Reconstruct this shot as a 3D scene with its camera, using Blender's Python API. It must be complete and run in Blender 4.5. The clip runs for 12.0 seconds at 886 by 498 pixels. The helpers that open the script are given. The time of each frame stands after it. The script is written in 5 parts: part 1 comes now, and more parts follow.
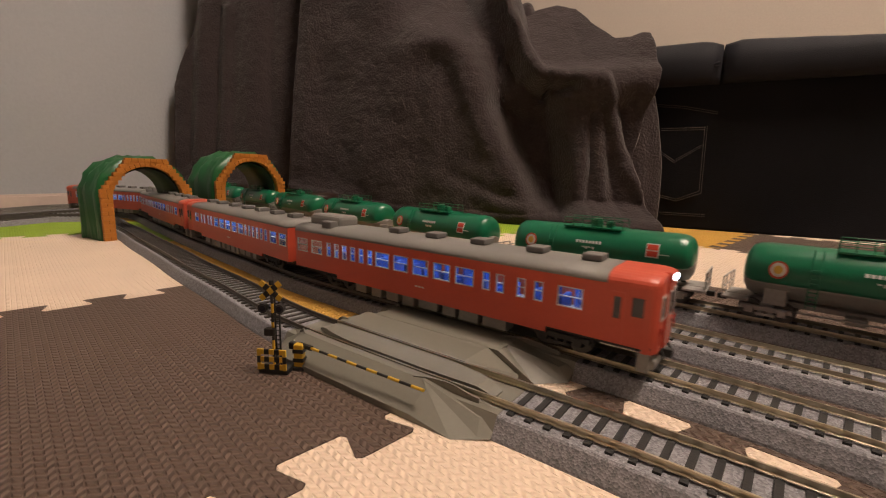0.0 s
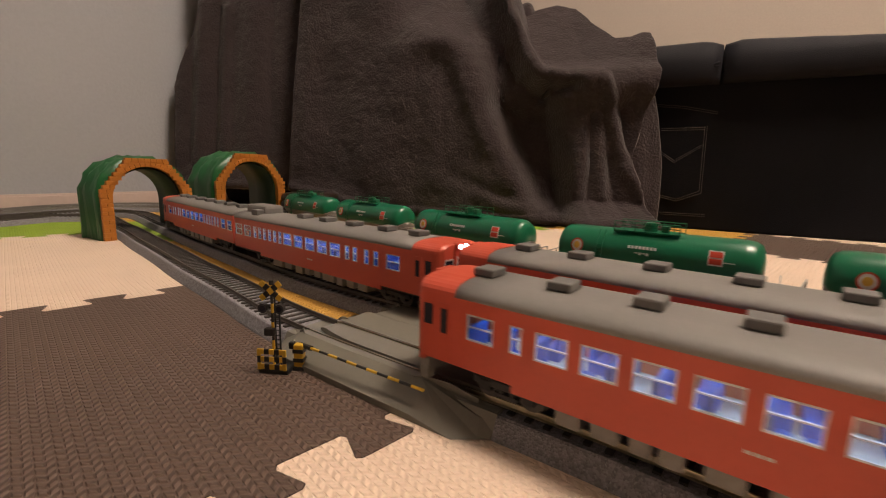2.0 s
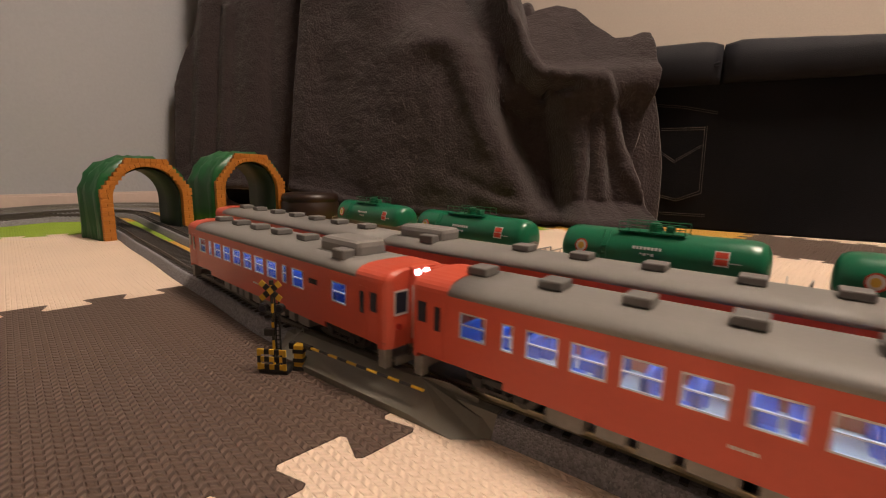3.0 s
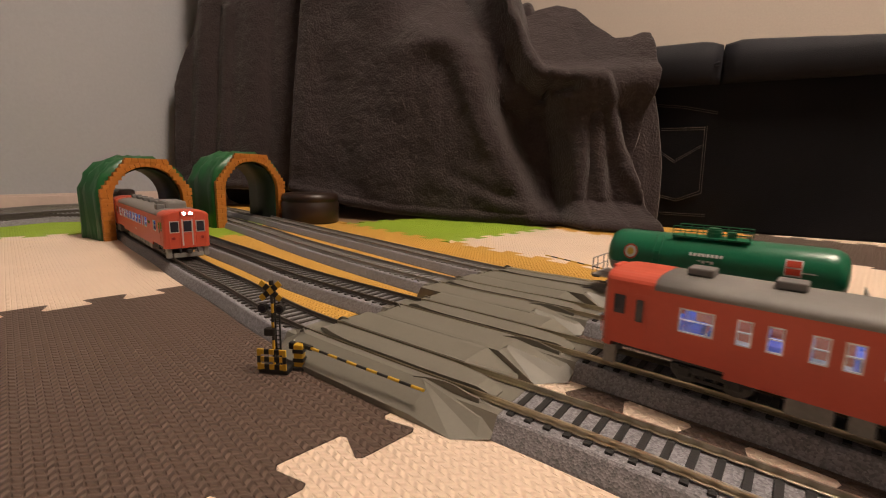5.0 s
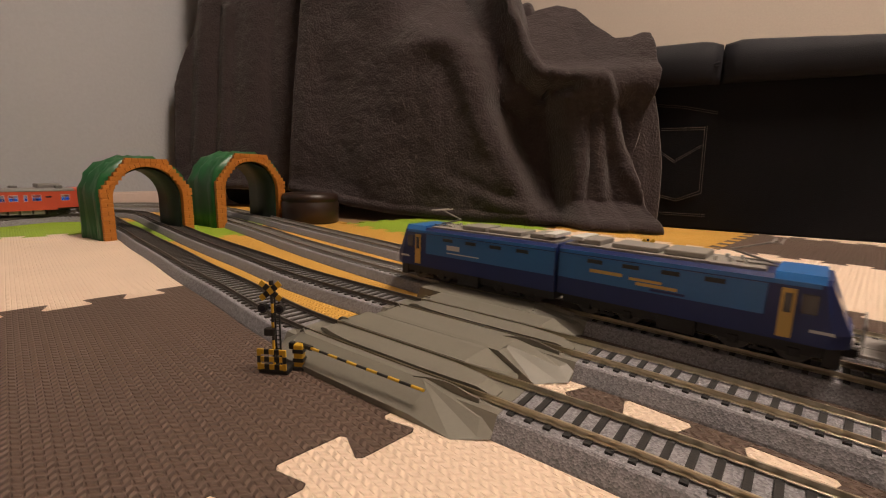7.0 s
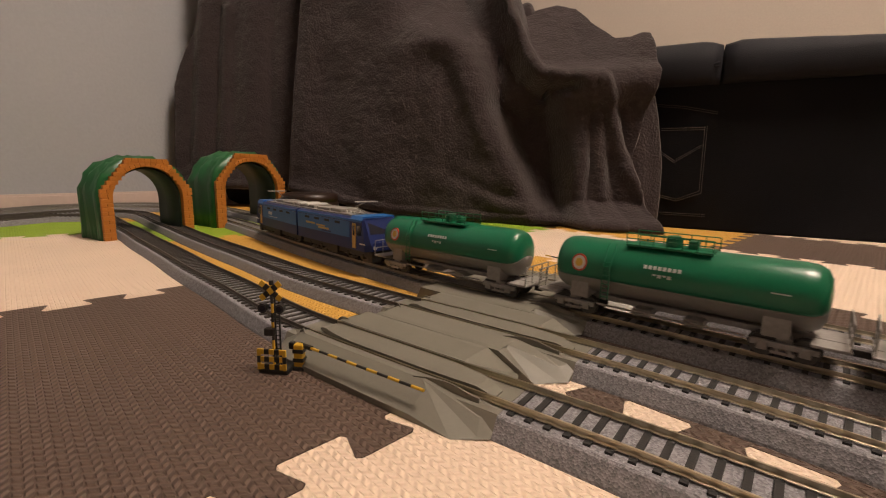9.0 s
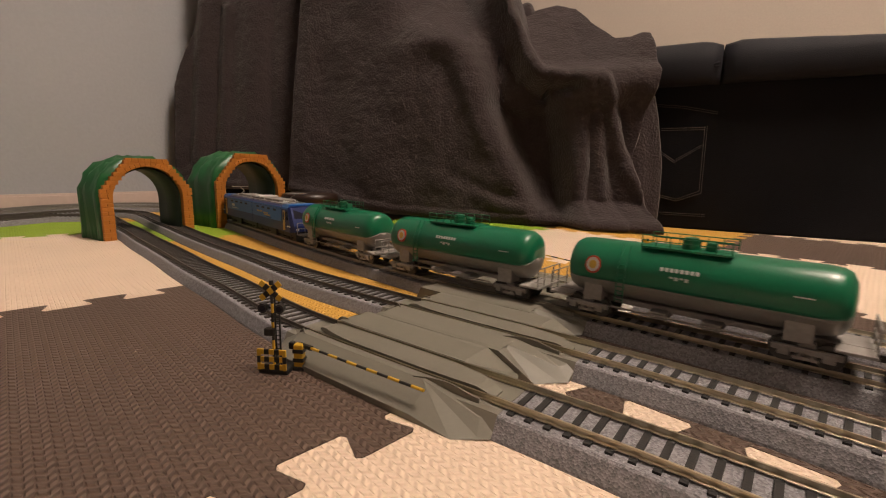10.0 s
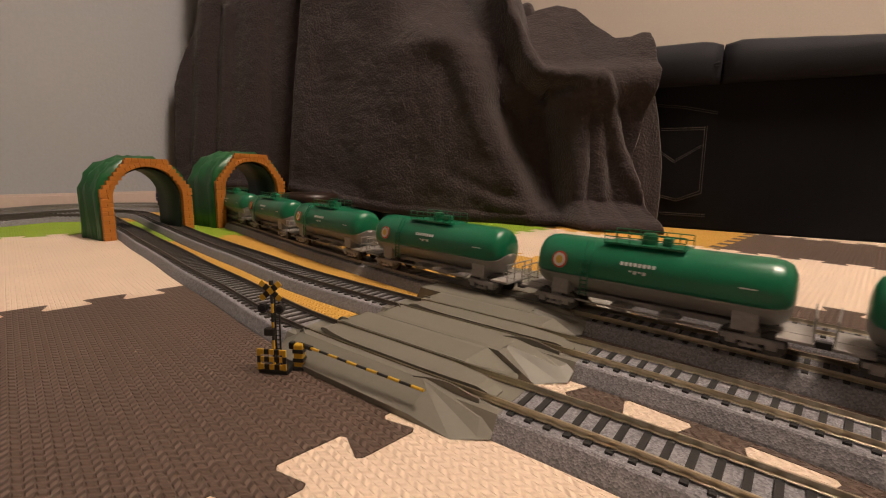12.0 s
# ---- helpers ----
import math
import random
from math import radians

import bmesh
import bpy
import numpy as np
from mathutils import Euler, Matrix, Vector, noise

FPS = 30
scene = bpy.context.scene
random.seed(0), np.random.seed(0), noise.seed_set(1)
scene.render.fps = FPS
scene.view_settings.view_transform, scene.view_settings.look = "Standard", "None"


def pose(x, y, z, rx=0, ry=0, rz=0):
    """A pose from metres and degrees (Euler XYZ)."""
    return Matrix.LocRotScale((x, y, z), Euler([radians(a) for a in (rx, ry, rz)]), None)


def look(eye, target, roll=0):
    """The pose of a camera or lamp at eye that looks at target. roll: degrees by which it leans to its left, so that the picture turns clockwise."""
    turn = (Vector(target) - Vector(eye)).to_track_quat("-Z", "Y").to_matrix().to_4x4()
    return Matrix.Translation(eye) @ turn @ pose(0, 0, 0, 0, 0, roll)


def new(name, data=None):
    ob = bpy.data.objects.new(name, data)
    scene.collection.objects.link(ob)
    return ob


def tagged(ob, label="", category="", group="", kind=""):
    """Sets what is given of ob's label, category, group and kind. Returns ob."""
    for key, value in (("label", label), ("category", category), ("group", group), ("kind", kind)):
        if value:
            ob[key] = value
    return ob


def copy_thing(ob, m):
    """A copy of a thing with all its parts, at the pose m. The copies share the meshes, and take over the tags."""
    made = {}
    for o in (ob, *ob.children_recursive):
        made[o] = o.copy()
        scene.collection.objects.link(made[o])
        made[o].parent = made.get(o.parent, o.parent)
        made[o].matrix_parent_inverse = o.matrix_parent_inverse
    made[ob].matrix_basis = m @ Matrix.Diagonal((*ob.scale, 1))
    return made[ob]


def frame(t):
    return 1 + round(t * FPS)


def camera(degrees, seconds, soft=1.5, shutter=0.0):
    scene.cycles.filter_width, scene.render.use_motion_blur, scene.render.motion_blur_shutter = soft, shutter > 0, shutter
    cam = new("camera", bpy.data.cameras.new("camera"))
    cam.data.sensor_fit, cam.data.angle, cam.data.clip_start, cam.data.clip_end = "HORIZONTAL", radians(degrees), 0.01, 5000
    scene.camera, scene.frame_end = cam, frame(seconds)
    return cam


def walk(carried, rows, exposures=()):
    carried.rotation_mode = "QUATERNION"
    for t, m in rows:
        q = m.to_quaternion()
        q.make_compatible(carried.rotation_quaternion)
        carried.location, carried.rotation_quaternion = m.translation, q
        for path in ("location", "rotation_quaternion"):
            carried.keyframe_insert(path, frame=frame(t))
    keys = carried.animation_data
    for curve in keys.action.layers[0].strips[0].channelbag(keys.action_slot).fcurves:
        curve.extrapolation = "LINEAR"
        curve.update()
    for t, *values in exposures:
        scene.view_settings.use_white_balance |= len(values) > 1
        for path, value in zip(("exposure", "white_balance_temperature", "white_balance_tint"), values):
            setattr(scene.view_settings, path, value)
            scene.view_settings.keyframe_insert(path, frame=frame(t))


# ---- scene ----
# ---------------------------------------------------------------- camera
cam = camera(90.77, 12.0, soft=1.15, shutter=0.22)
EYE = (0.0, 0.0, 0.0898)
TILT = radians(9.856)
AIM = look(EYE, (0.0, math.cos(TILT), EYE[2] - math.sin(TILT)), 1.49)
walk(cam, [(0.0, AIM), (12.0, AIM)])

# ---------------------------------------------------------------- light
world = bpy.data.worlds.new("room_world")
scene.world = world
world.use_nodes = True
world.node_tree.nodes["Background"].inputs[0].default_value = (0.9, 0.8, 0.7, 1)
world.node_tree.nodes["Background"].inputs[1].default_value = 0.02
scene.view_settings.exposure = 0.0
LAMP_POWER = 75.0


# ---------------------------------------------------------------- materials
def nodes_of(m):
    m.use_nodes = True
    return m.node_tree.nodes, m.node_tree.links, m.node_tree.nodes["Principled BSDF"]


def mat(name, col, rough=0.5, metal=0.0, grain=300.0, vary=0.15, bump=0.1, big=12.0, spec=0.5, coat=0.0, alpha=None):
    """Two scales of colour change and a fine relief."""
    m = bpy.data.materials.new(name)
    n, l, p = nodes_of(m)
    tc = n.new("ShaderNodeTexCoord")
    fine, broad = n.new("ShaderNodeTexNoise"), n.new("ShaderNodeTexNoise")
    fine.inputs["Scale"].default_value, broad.inputs["Scale"].default_value = grain, big
    fine.inputs["Detail"].default_value = 4
    for t in (fine, broad):
        l.new(tc.outputs["Object"], t.inputs["Vector"])
    add = n.new("ShaderNodeMath")
    add.operation = "ADD"
    l.new(fine.outputs["Fac"], add.inputs[0])
    l.new(broad.outputs["Fac"], add.inputs[1])
    ramp = n.new("ShaderNodeMapRange")
    ramp.inputs["From Min"].default_value, ramp.inputs["From Max"].default_value = 0.6, 1.4
    ramp.inputs["To Min"].default_value, ramp.inputs["To Max"].default_value = 1 - vary, 1 + vary
    l.new(add.outputs[0], ramp.inputs["Value"])
    mul = n.new("ShaderNodeVectorMath")
    mul.operation = "SCALE"
    mul.inputs[0].default_value = col
    l.new(ramp.outputs[0], mul.inputs["Scale"])
    l.new(mul.outputs[0], p.inputs["Base Color"])
    p.inputs["Roughness"].default_value, p.inputs["Metallic"].default_value = rough, metal
    p.inputs["Specular IOR Level"].default_value = spec
    p.inputs["Coat Weight"].default_value = coat
    b = n.new("ShaderNodeBump")
    b.inputs["Strength"].default_value, b.inputs["Distance"].default_value = bump, 0.0006
    l.new(fine.outputs["Fac"], b.inputs["Height"])
    l.new(b.outputs[0], p.inputs["Normal"])
    return m


def glow(name, col, strength):
    m = bpy.data.materials.new(name)
    n, l, p = nodes_of(m)
    p.inputs["Base Color"].default_value = (*col, 1)
    p.inputs["Emission Color"].default_value = (*col, 1)
    p.inputs["Emission Strength"].default_value = strength
    return m


def glass(name, tint, gloss=0.12):
    m = bpy.data.materials.new(name)
    m.use_nodes = True
    n, l = m.node_tree.nodes, m.node_tree.links
    n.remove(n["Principled BSDF"])
    a, b, mix = n.new("ShaderNodeBsdfTransparent"), n.new("ShaderNodeBsdfGlossy"), n.new("ShaderNodeMixShader")
    a.inputs[0].default_value = (*tint, 1)
    b.inputs["Roughness"].default_value = 0.05
    mix.inputs[0].default_value = gloss
    l.new(a.outputs[0], mix.inputs[1])
    l.new(b.outputs[0], mix.inputs[2])
    l.new(mix.outputs[0], n["Material Output"].inputs[0])
    return m


def foam(name, col, relief=0.75, turn=45.0):
    """Foam play mat with a woven relief of short slanted ribs."""
    m = mat(name, col, 0.62, 0, 900, 0.10, 0.0, 9, spec=0.35)
    n, l, p = nodes_of(m)
    tc, mp, sep = n.new("ShaderNodeTexCoord"), n.new("ShaderNodeMapping"), n.new("ShaderNodeSeparateXYZ")
    mp.inputs["Rotation"].default_value = (0, 0, radians(turn))
    l.new(tc.outputs["Object"], mp.inputs["Vector"])
    l.new(mp.outputs[0], sep.inputs[0])

    def op(kind, a, b):
        q = n.new("ShaderNodeMath")
        q.operation = kind
        for k, x in ((0, a), (1, b)):
            if isinstance(x, float):
                q.inputs[k].default_value = x
            else:
                l.new(x, q.inputs[k])
        return q.outputs[0]
    row = 0.0025
    zig = op("PINGPONG", sep.outputs[1], row)
    rib = op("SINE", op("MULTIPLY", op("ADD", sep.outputs[0], op("MULTIPLY", zig, 0.85)), 2 * math.pi / 0.0040), 0.0)
    seam = op("MINIMUM", op("MULTIPLY", op("PINGPONG", op("ADD", sep.outputs[1], 0.0), row / 2), 2400.0), 1.0)
    height = op("MULTIPLY", op("MULTIPLY", op("ADD", rib, 1.0), 0.5), seam)
    b = n.new("ShaderNodeBump")
    b.inputs["Strength"].default_value, b.inputs["Distance"].default_value = relief, 0.0010
    l.new(height, b.inputs["Height"])
    l.new(b.outputs[0], p.inputs["Normal"])
    return m


def ballast(name, col):
    m = mat(name, col, 0.8, 0, 420, 0.10, 0.0, 15, spec=0.3)
    n, l, p = nodes_of(m)
    tc, vo = n.new("ShaderNodeTexCoord"), n.new("ShaderNodeTexVoronoi")
    vo.inputs["Scale"].default_value = 1400
    l.new(tc.outputs["Object"], vo.inputs["Vector"])
    base = [x for x in n if x.bl_idname == "ShaderNodeVectorMath"][0]
    mr = n.new("ShaderNodeMapRange")
    mr.inputs["To Min"].default_value, mr.inputs["To Max"].default_value = 0.64, 1.26
    sep = n.new("ShaderNodeSeparateColor")
    l.new(vo.outputs["Color"], sep.inputs[0])
    l.new(sep.outputs[0], mr.inputs["Value"])
    sc = n.new("ShaderNodeVectorMath")
    sc.operation = "SCALE"
    l.new(base.outputs[0], sc.inputs[0])
    l.new(mr.outputs[0], sc.inputs["Scale"])
    l.new(sc.outputs[0], p.inputs["Base Color"])
    b = n.new("ShaderNodeBump")
    b.inputs["Strength"].default_value, b.inputs["Distance"].default_value = 0.6, 0.0003
    l.new(vo.outputs["Distance"], b.inputs["Height"])
    l.new(b.outputs[0], p.inputs["Normal"])
    return m


def fleece(name, col):
    m = mat(name, col, 1.0, 0, 260, 0.22, 0.9, 14, spec=0.1)
    n, l, p = nodes_of(m)
    p.inputs["Sheen Weight"].default_value = 0.2
    p.inputs["Sheen Roughness"].default_value = 0.5
    bp = [x for x in n if x.bl_idname == "ShaderNodeBump"][0]
    bp.inputs["Distance"].default_value = 0.003
    return m


M = {
    "brown": foam("foam_brown", (0.118, 0.079, 0.061), 1.0),
    "cream": foam("foam_cream", (0.80, 0.63, 0.49)),
    "orange": foam("foam_orange", (0.62, 0.345, 0.065)),
    "green": foam("foam_green", (0.28, 0.42, 0.03)),
    "ballast": ballast("ballast_grey", (0.232, 0.226, 0.242)),
    "tie_dark": mat("tie_dark_brown", (0.045, 0.038, 0.033), 0.7, 0, 800, 0.2, 0.2),
    "tie": mat("tie_black", (0.013, 0.012, 0.011), 0.7, 0, 800, 0.2, 0.2),
    "rail_grey": mat("rail_weathered", (0.30, 0.285, 0.26), 0.5, 0.5, 500, 0.12, 0.05),
    "tie_grey": mat("tie_weathered", (0.19, 0.178, 0.165), 0.7, 0, 800, 0.2, 0.2),
    "rail": mat("rail_nickel", (0.52, 0.46, 0.34), 0.33, 1.0, 500, 0.12, 0.05),
    "rail_dark": mat("rail_blackened", (0.13, 0.115, 0.10), 0.55, 0.6, 500, 0.12, 0.05),
    "deck": mat("crossing_plastic", (0.170, 0.160, 0.130), 0.5, 0, 600, 0.05, 0.05, 20),
    "deck_dark": mat("crossing_plastic_groove", (0.10, 0.09, 0.07), 0.5, 0, 600, 0.05, 0.05, 20),
    "black": mat("black_plastic", (0.012, 0.012, 0.012), 0.45, 0, 600, 0.2, 0.1),
    "yellow": mat("yellow_plastic", (0.62, 0.38, 0.03), 0.45, 0, 600, 0.1, 0.1),
    "tunnel_green": mat("tunnel_green_plastic", (0.009, 0.095, 0.026), 0.4, 0, 60, 0.25, 0.5, 18),
    # near-black green: shade inside the tunnels put into the colour
    "tunnel_lining": mat("tunnel_inner_shade_green", (0.004, 0.018, 0.008), 0.45, 0, 60, 0.3, 0.4, 18),
    "tunnel_orange": mat("tunnel_orange_brick", (0.47, 0.17, 0.02), 0.55, 0, 700, 0.1, 0.2, 30),
    "blanket": fleece("grey_fleece", (0.0390, 0.0296, 0.0308)),
    "denim": mat("dark_navy_denim", (0.0045, 0.0045, 0.0065), 0.85, 0, 700, 0.6, 0.9, 8, spec=0.2),
    "denim_light": mat("navy_denim_flap", (0.0072, 0.0076, 0.012), 0.75, 0, 700, 0.6, 0.9, 8, spec=0.3),
    "stitch": mat("stitch_thread", (0.12, 0.10, 0.085), 0.8, 0, 900, 0.2, 0.2),
    "wall": mat("wallpaper_offwhite", (0.40, 0.412, 0.44), 0.85, 0, 160, 0.05, 0.9, 3, spec=0.2),
    "wall_beige": mat("wallpaper_beige", (0.52, 0.455, 0.395), 0.85, 0, 160, 0.05, 0.9, 3, spec=0.2),
    "baseboard": mat("baseboard_pale_wood", (0.62, 0.50, 0.44), 0.5, 0, 120, 0.06, 0.1, 6),
    "under": mat("floor_wood", (0.22, 0.14, 0.08), 0.5, 0, 60, 0.2, 0.1, 6),
    "ceiling": mat("ceiling_white", (0.75, 0.72, 0.68), 0.9, 0, 200, 0.03, 0.2, 3),
    "darkwood": mat("dark_brown_wood", (0.022, 0.011, 0.007), 0.4, 0, 90, 0.3, 0.15, 12),
    "red": mat("train_vermilion", (0.54, 0.080, 0.042), 0.42, 0, 500, 0.05, 0.04, 14),
    "roof": mat("train_roof_grey", (0.20, 0.19, 0.18), 0.55, 0, 500, 0.06, 0.08, 14),
    "roofbox": mat("train_vent_grey", (0.15, 0.145, 0.14), 0.55, 0, 500, 0.06, 0.08, 14),
    "chassis": mat("underframe_grey", (0.23, 0.222, 0.205), 0.6, 0, 500, 0.2, 0.1),
    "chassis_dark": mat("underframe_black", (0.022, 0.021, 0.02), 0.6, 0, 500, 0.2, 0.1),
    "wheel": mat("wheel_steel", (0.07, 0.066, 0.06), 0.5, 0.4, 500, 0.2, 0.1),
    "seat": mat("seat_blue", (0.008, 0.10, 0.50), 0.7, 0, 500, 0.1, 0.1),
    "inside": mat("interior_ivory", (0.55, 0.55, 0.52), 0.6, 0, 500, 0.1, 0.1),
    "sash": mat("window_sash_silver", (0.60, 0.60, 0.60), 0.35, 0.4, 500, 0.05, 0.05),
    "pane": glass("train_window_glass", (0.86, 0.9, 0.95), 0.10),
    "cabglass": mat("cab_glass_dark", (0.02, 0.02, 0.03), 0.1, 0, 300, 0.1, 0.0),
    "led": glow("interior_led", (0.68, 0.84, 1.0), 8.5),
    "headlamp": glow("headlamp_white", (0.75, 0.85, 1.0), 12.0),
    "taillamp": mat("tail_lamp_red", (0.25, 0.01, 0.01), 0.3),
    "tank": mat("tank_green", (0.004, 0.135, 0.062), 0.30, 0, 500, 0.06, 0.04, 16),
    "tank_grey": mat("tank_grey_belly", (0.20, 0.195, 0.18), 0.42, 0, 500, 0.06, 0.04, 16),
    "silver": mat("bogie_light_grey", (0.29, 0.275, 0.26), 0.5, 0.1, 500, 0.2, 0.1),
    "white": mat("marking_white", (0.62, 0.62, 0.60), 0.5, 0, 500, 0.05, 0.0),
    "plate_red": mat("placard_red", (0.5, 0.05, 0.02), 0.5, 0, 500, 0.05, 0.0),
    "emblem": mat("emblem_gold", (0.62, 0.40, 0.06), 0.45, 0, 500, 0.05, 0.0),
    "blue": mat("loco_blue", (0.02, 0.14, 0.42), 0.35, 0, 500, 0.06, 0.03, 16),
    "blue_light": mat("loco_sky_blue", (0.028, 0.135, 0.36), 0.35, 0, 500, 0.06, 0.03, 16),
    "navy": mat("loco_navy", (0.007, 0.020, 0.115), 0.4, 0, 500, 0.06, 0.03, 16),
    "loco_grey": mat("loco_roof_gear_grey", (0.25, 0.235, 0.215), 0.5, 0, 500, 0.1, 0.05),
    "brass": mat("loco_door_yellow", (0.55, 0.36, 0.10), 0.5, 0, 500, 0.05, 0.05),
}


# ---------------------------------------------------------------- mesh helpers
def part(name, bm, material, parent=None, label="", smooth=False):
    me = bpy.data.meshes.new(name)
    bmesh.ops.recalc_face_normals(bm, faces=bm.faces[:])
    if smooth:
        for f in bm.faces:
            f.smooth = True
    bm.to_mesh(me)
    bm.free()
    me.materials.append(material if not isinstance(material, str) else M[material])
    ob = new(name, me)
    ob.parent = parent
    if label:
        ob["label"] = label
    return ob


def again(ob, name, m, parent=None):
    """Another piece on the same mesh."""
    o = new(name, ob.data)
    o.parent = parent or ob.parent
    o.matrix_basis = m
    return o


def box(bm, x0, x1, y0, y1, z0, z1, bevel=0.0, m=None):
    tmp = bmesh.new()
    vs = [tmp.verts.new((x, y, z)) for x in (x0, x1) for y in (y0, y1) for z in (z0, z1)]
    for f in ((0, 1, 3, 2), (4, 6, 7, 5), (0, 4, 5, 1), (2, 3, 7, 6), (0, 2, 6, 4), (1, 5, 7, 3)):
        tmp.faces.new([vs[i] for i in f])
    if bevel:
        bmesh.ops.recalc_face_normals(tmp, faces=tmp.faces[:])
        bmesh.ops.bevel(tmp, geom=tmp.edges[:], offset=bevel, segments=2, affect="EDGES", profile=0.5)
    join(bm, tmp, m)
    return bm


def join(bm, tmp, m=None):
    if m is not None:
        tmp.transform(m)
    me = bpy.data.meshes.new("tmp")
    tmp.to_mesh(me)
    tmp.free()
    bm.from_mesh(me)
    bpy.data.meshes.remove(me)


def rod(bm, a, b, r, seg=8, r2=None):
    a, b = Vector(a), Vector(b)
    d = b - a
    tmp = bmesh.new()
    bmesh.ops.create_cone(tmp, cap_ends=True, segments=seg, radius1=r, radius2=r if r2 is None else r2, depth=d.length)
    join(bm, tmp, Matrix.Translation((a + b) / 2) @ d.to_track_quat("Z", "Y").to_matrix().to_4x4())
    return bm


def prism(bm, outline, z0, z1):
    """A flat outline (x, y) given thickness from z0 to z1."""
    lo = [bm.verts.new((x, y, z0)) for x, y in outline]
    hi = [bm.verts.new((x, y, z1)) for x, y in outline]
    bm.faces.new(hi)
    bm.faces.new(lo[::-1])
    for i in range(len(outline)):
        j = (i + 1) % len(outline)
        bm.faces.new((lo[i], lo[j], hi[j], hi[i]))
    return bm


def loft(bm, rings, close=True, caps=True):
    rows = [[bm.verts.new(p) for p in r] for r in rings]
    n = len(rows[0])
    for a, b in zip(rows, rows[1:]):
        for i in range(n if close else n - 1):
            j = (i + 1) % n
            bm.faces.new((a[i], a[j], b[j], b[i]))
    if caps and close:
        bm.faces.new(rows[0][::-1])
        bm.faces.new(rows[-1])
    return bm


def B():
    return bmesh.new()


def thing(name, label, category, group="", at=None):
    ob = new(name)
    ob.empty_display_size = 0.02
    if at is not None:
        ob.matrix_basis = at
    return tagged(ob, label, category, group)


# ---------------------------------------------------------------- the track plan
ROADBED_TOP, TIE_TOP, RAIL_TOP = 0.0075, 0.0083, 0.0108
GAUGE = 0.0165
PLAN = {
    "A": [(-0.634, 0.602), (-0.614, 0.674), (-0.545, 0.692), (-0.451, 0.602), (-0.386, 0.540), (-0.326, 0.478), (-0.264, 0.417), (-0.204, 0.355),
          (-0.143, 0.296), (-0.081, 0.234), (-0.013, 0.181), (0.057, 0.130), (0.124, 0.076), (0.191, 0.023), (0.258, -0.032)],
    "B": [(-0.664, 0.643), (-0.651, 0.720), (-0.599, 0.768), (-0.532, 0.756), (-0.473, 0.703), (-0.419, 0.645), (-0.357, 0.582), (-0.296, 0.518),
          (-0.233, 0.456), (-0.169, 0.395), (-0.106, 0.333), (-0.037, 0.277), (0.034, 0.223), (0.103, 0.169), (0.168, 0.108), (0.233, 0.048),
          (0.298, -0.012)],
    "C": [(-0.715, 0.700), (-0.705, 0.785), (-0.650, 0.852), (-0.570, 0.870), (-0.490, 0.835), (-0.410, 0.762), (-0.343, 0.692), (-0.283, 0.628),
          (-0.225, 0.563), (-0.168, 0.497), (-0.109, 0.433), (-0.048, 0.371), (0.016, 0.311), (0.086, 0.259), (0.152, 0.202), (0.216, 0.143),
          (0.278, 0.082), (0.340, 0.020)],
    "D": [(-0.757, 0.745), (-0.748, 0.835), (-0.690, 0.910), (-0.600, 0.945), (-0.510, 0.925), (-0.430, 0.868), (-0.375, 0.813), (-0.312, 0.751),
          (-0.252, 0.685), (-0.192, 0.620), (-0.132, 0.556), (-0.071, 0.491), (-0.011, 0.426), (0.051, 0.363), (0.122, 0.311), (0.190, 0.255),
          (0.254, 0.195), (0.317, 0.133), (0.380, 0.070)],
}
# the place along each track of one plan point: its number and metres
REF = {"A": (4, 0.2584), "B": (5, 0.2653), "C": (6, 0.4358), "D": (6, 0.4403)}
LEAD_IN = [(-0.048, -0.060), (-0.085, -0.140)] + [(-0.085 - 0.062 * k, -0.140 - 0.24 * k) for k in range(1, 9)]


class Path:
    """A smooth line through the plan's points; s is metres along it."""

    def __init__(self, pts, ref):
        first, last = Vector(pts[0]), Vector(pts[-1])
        run = (last - Vector(pts[-2])).normalized()
        p = [first + Vector(o) for o in LEAD_IN[::-1]] + [Vector(q) for q in pts] + [last + run * 0.35 * k for k in range(1, 10)]
        p = [2 * p[0] - p[1]] + p + [2 * p[-1] - p[-2]]
        out, zero = [], None
        for i in range(1, len(p) - 2):
            if i == len(LEAD_IN) + 1 + ref[0]:
                zero = len(out)
            a, b, c, d = p[i - 1:i + 3]
            for k in range(20):
                t = k / 20
                out.append(0.5 * (2 * b + (c - a) * t + (2 * a - 5 * b + 4 * c - d) * t * t + (3 * b - a - 3 * c + d) * t ** 3))
        self.p = np.array([tuple(o) for o in out])
        s = np.r_[0, np.cumsum(np.linalg.norm(np.diff(self.p, axis=0), axis=1))]
        self.s = s - s[zero] + ref[1]

    def at(self, s):
        return Vector((np.interp(s, self.s, self.p[:, 0]), np.interp(s, self.s, self.p[:, 1])))

    def heading(self, s):
        d = self.at(s + 0.004) - self.at(s - 0.004)
        return math.atan2(d.y, d.x)

    def off(self, s, side):
        a = self.heading(s)
        return self.at(s) + Vector((-math.sin(a), math.cos(a))) * side

    def place(self, s, z=0.0):
        q = self.at(s)
        return pose(q.x, q.y, z, 0, 0, math.degrees(self.heading(s)))


PATHS = {k: Path(v, REF[k]) for k, v in PLAN.items()}


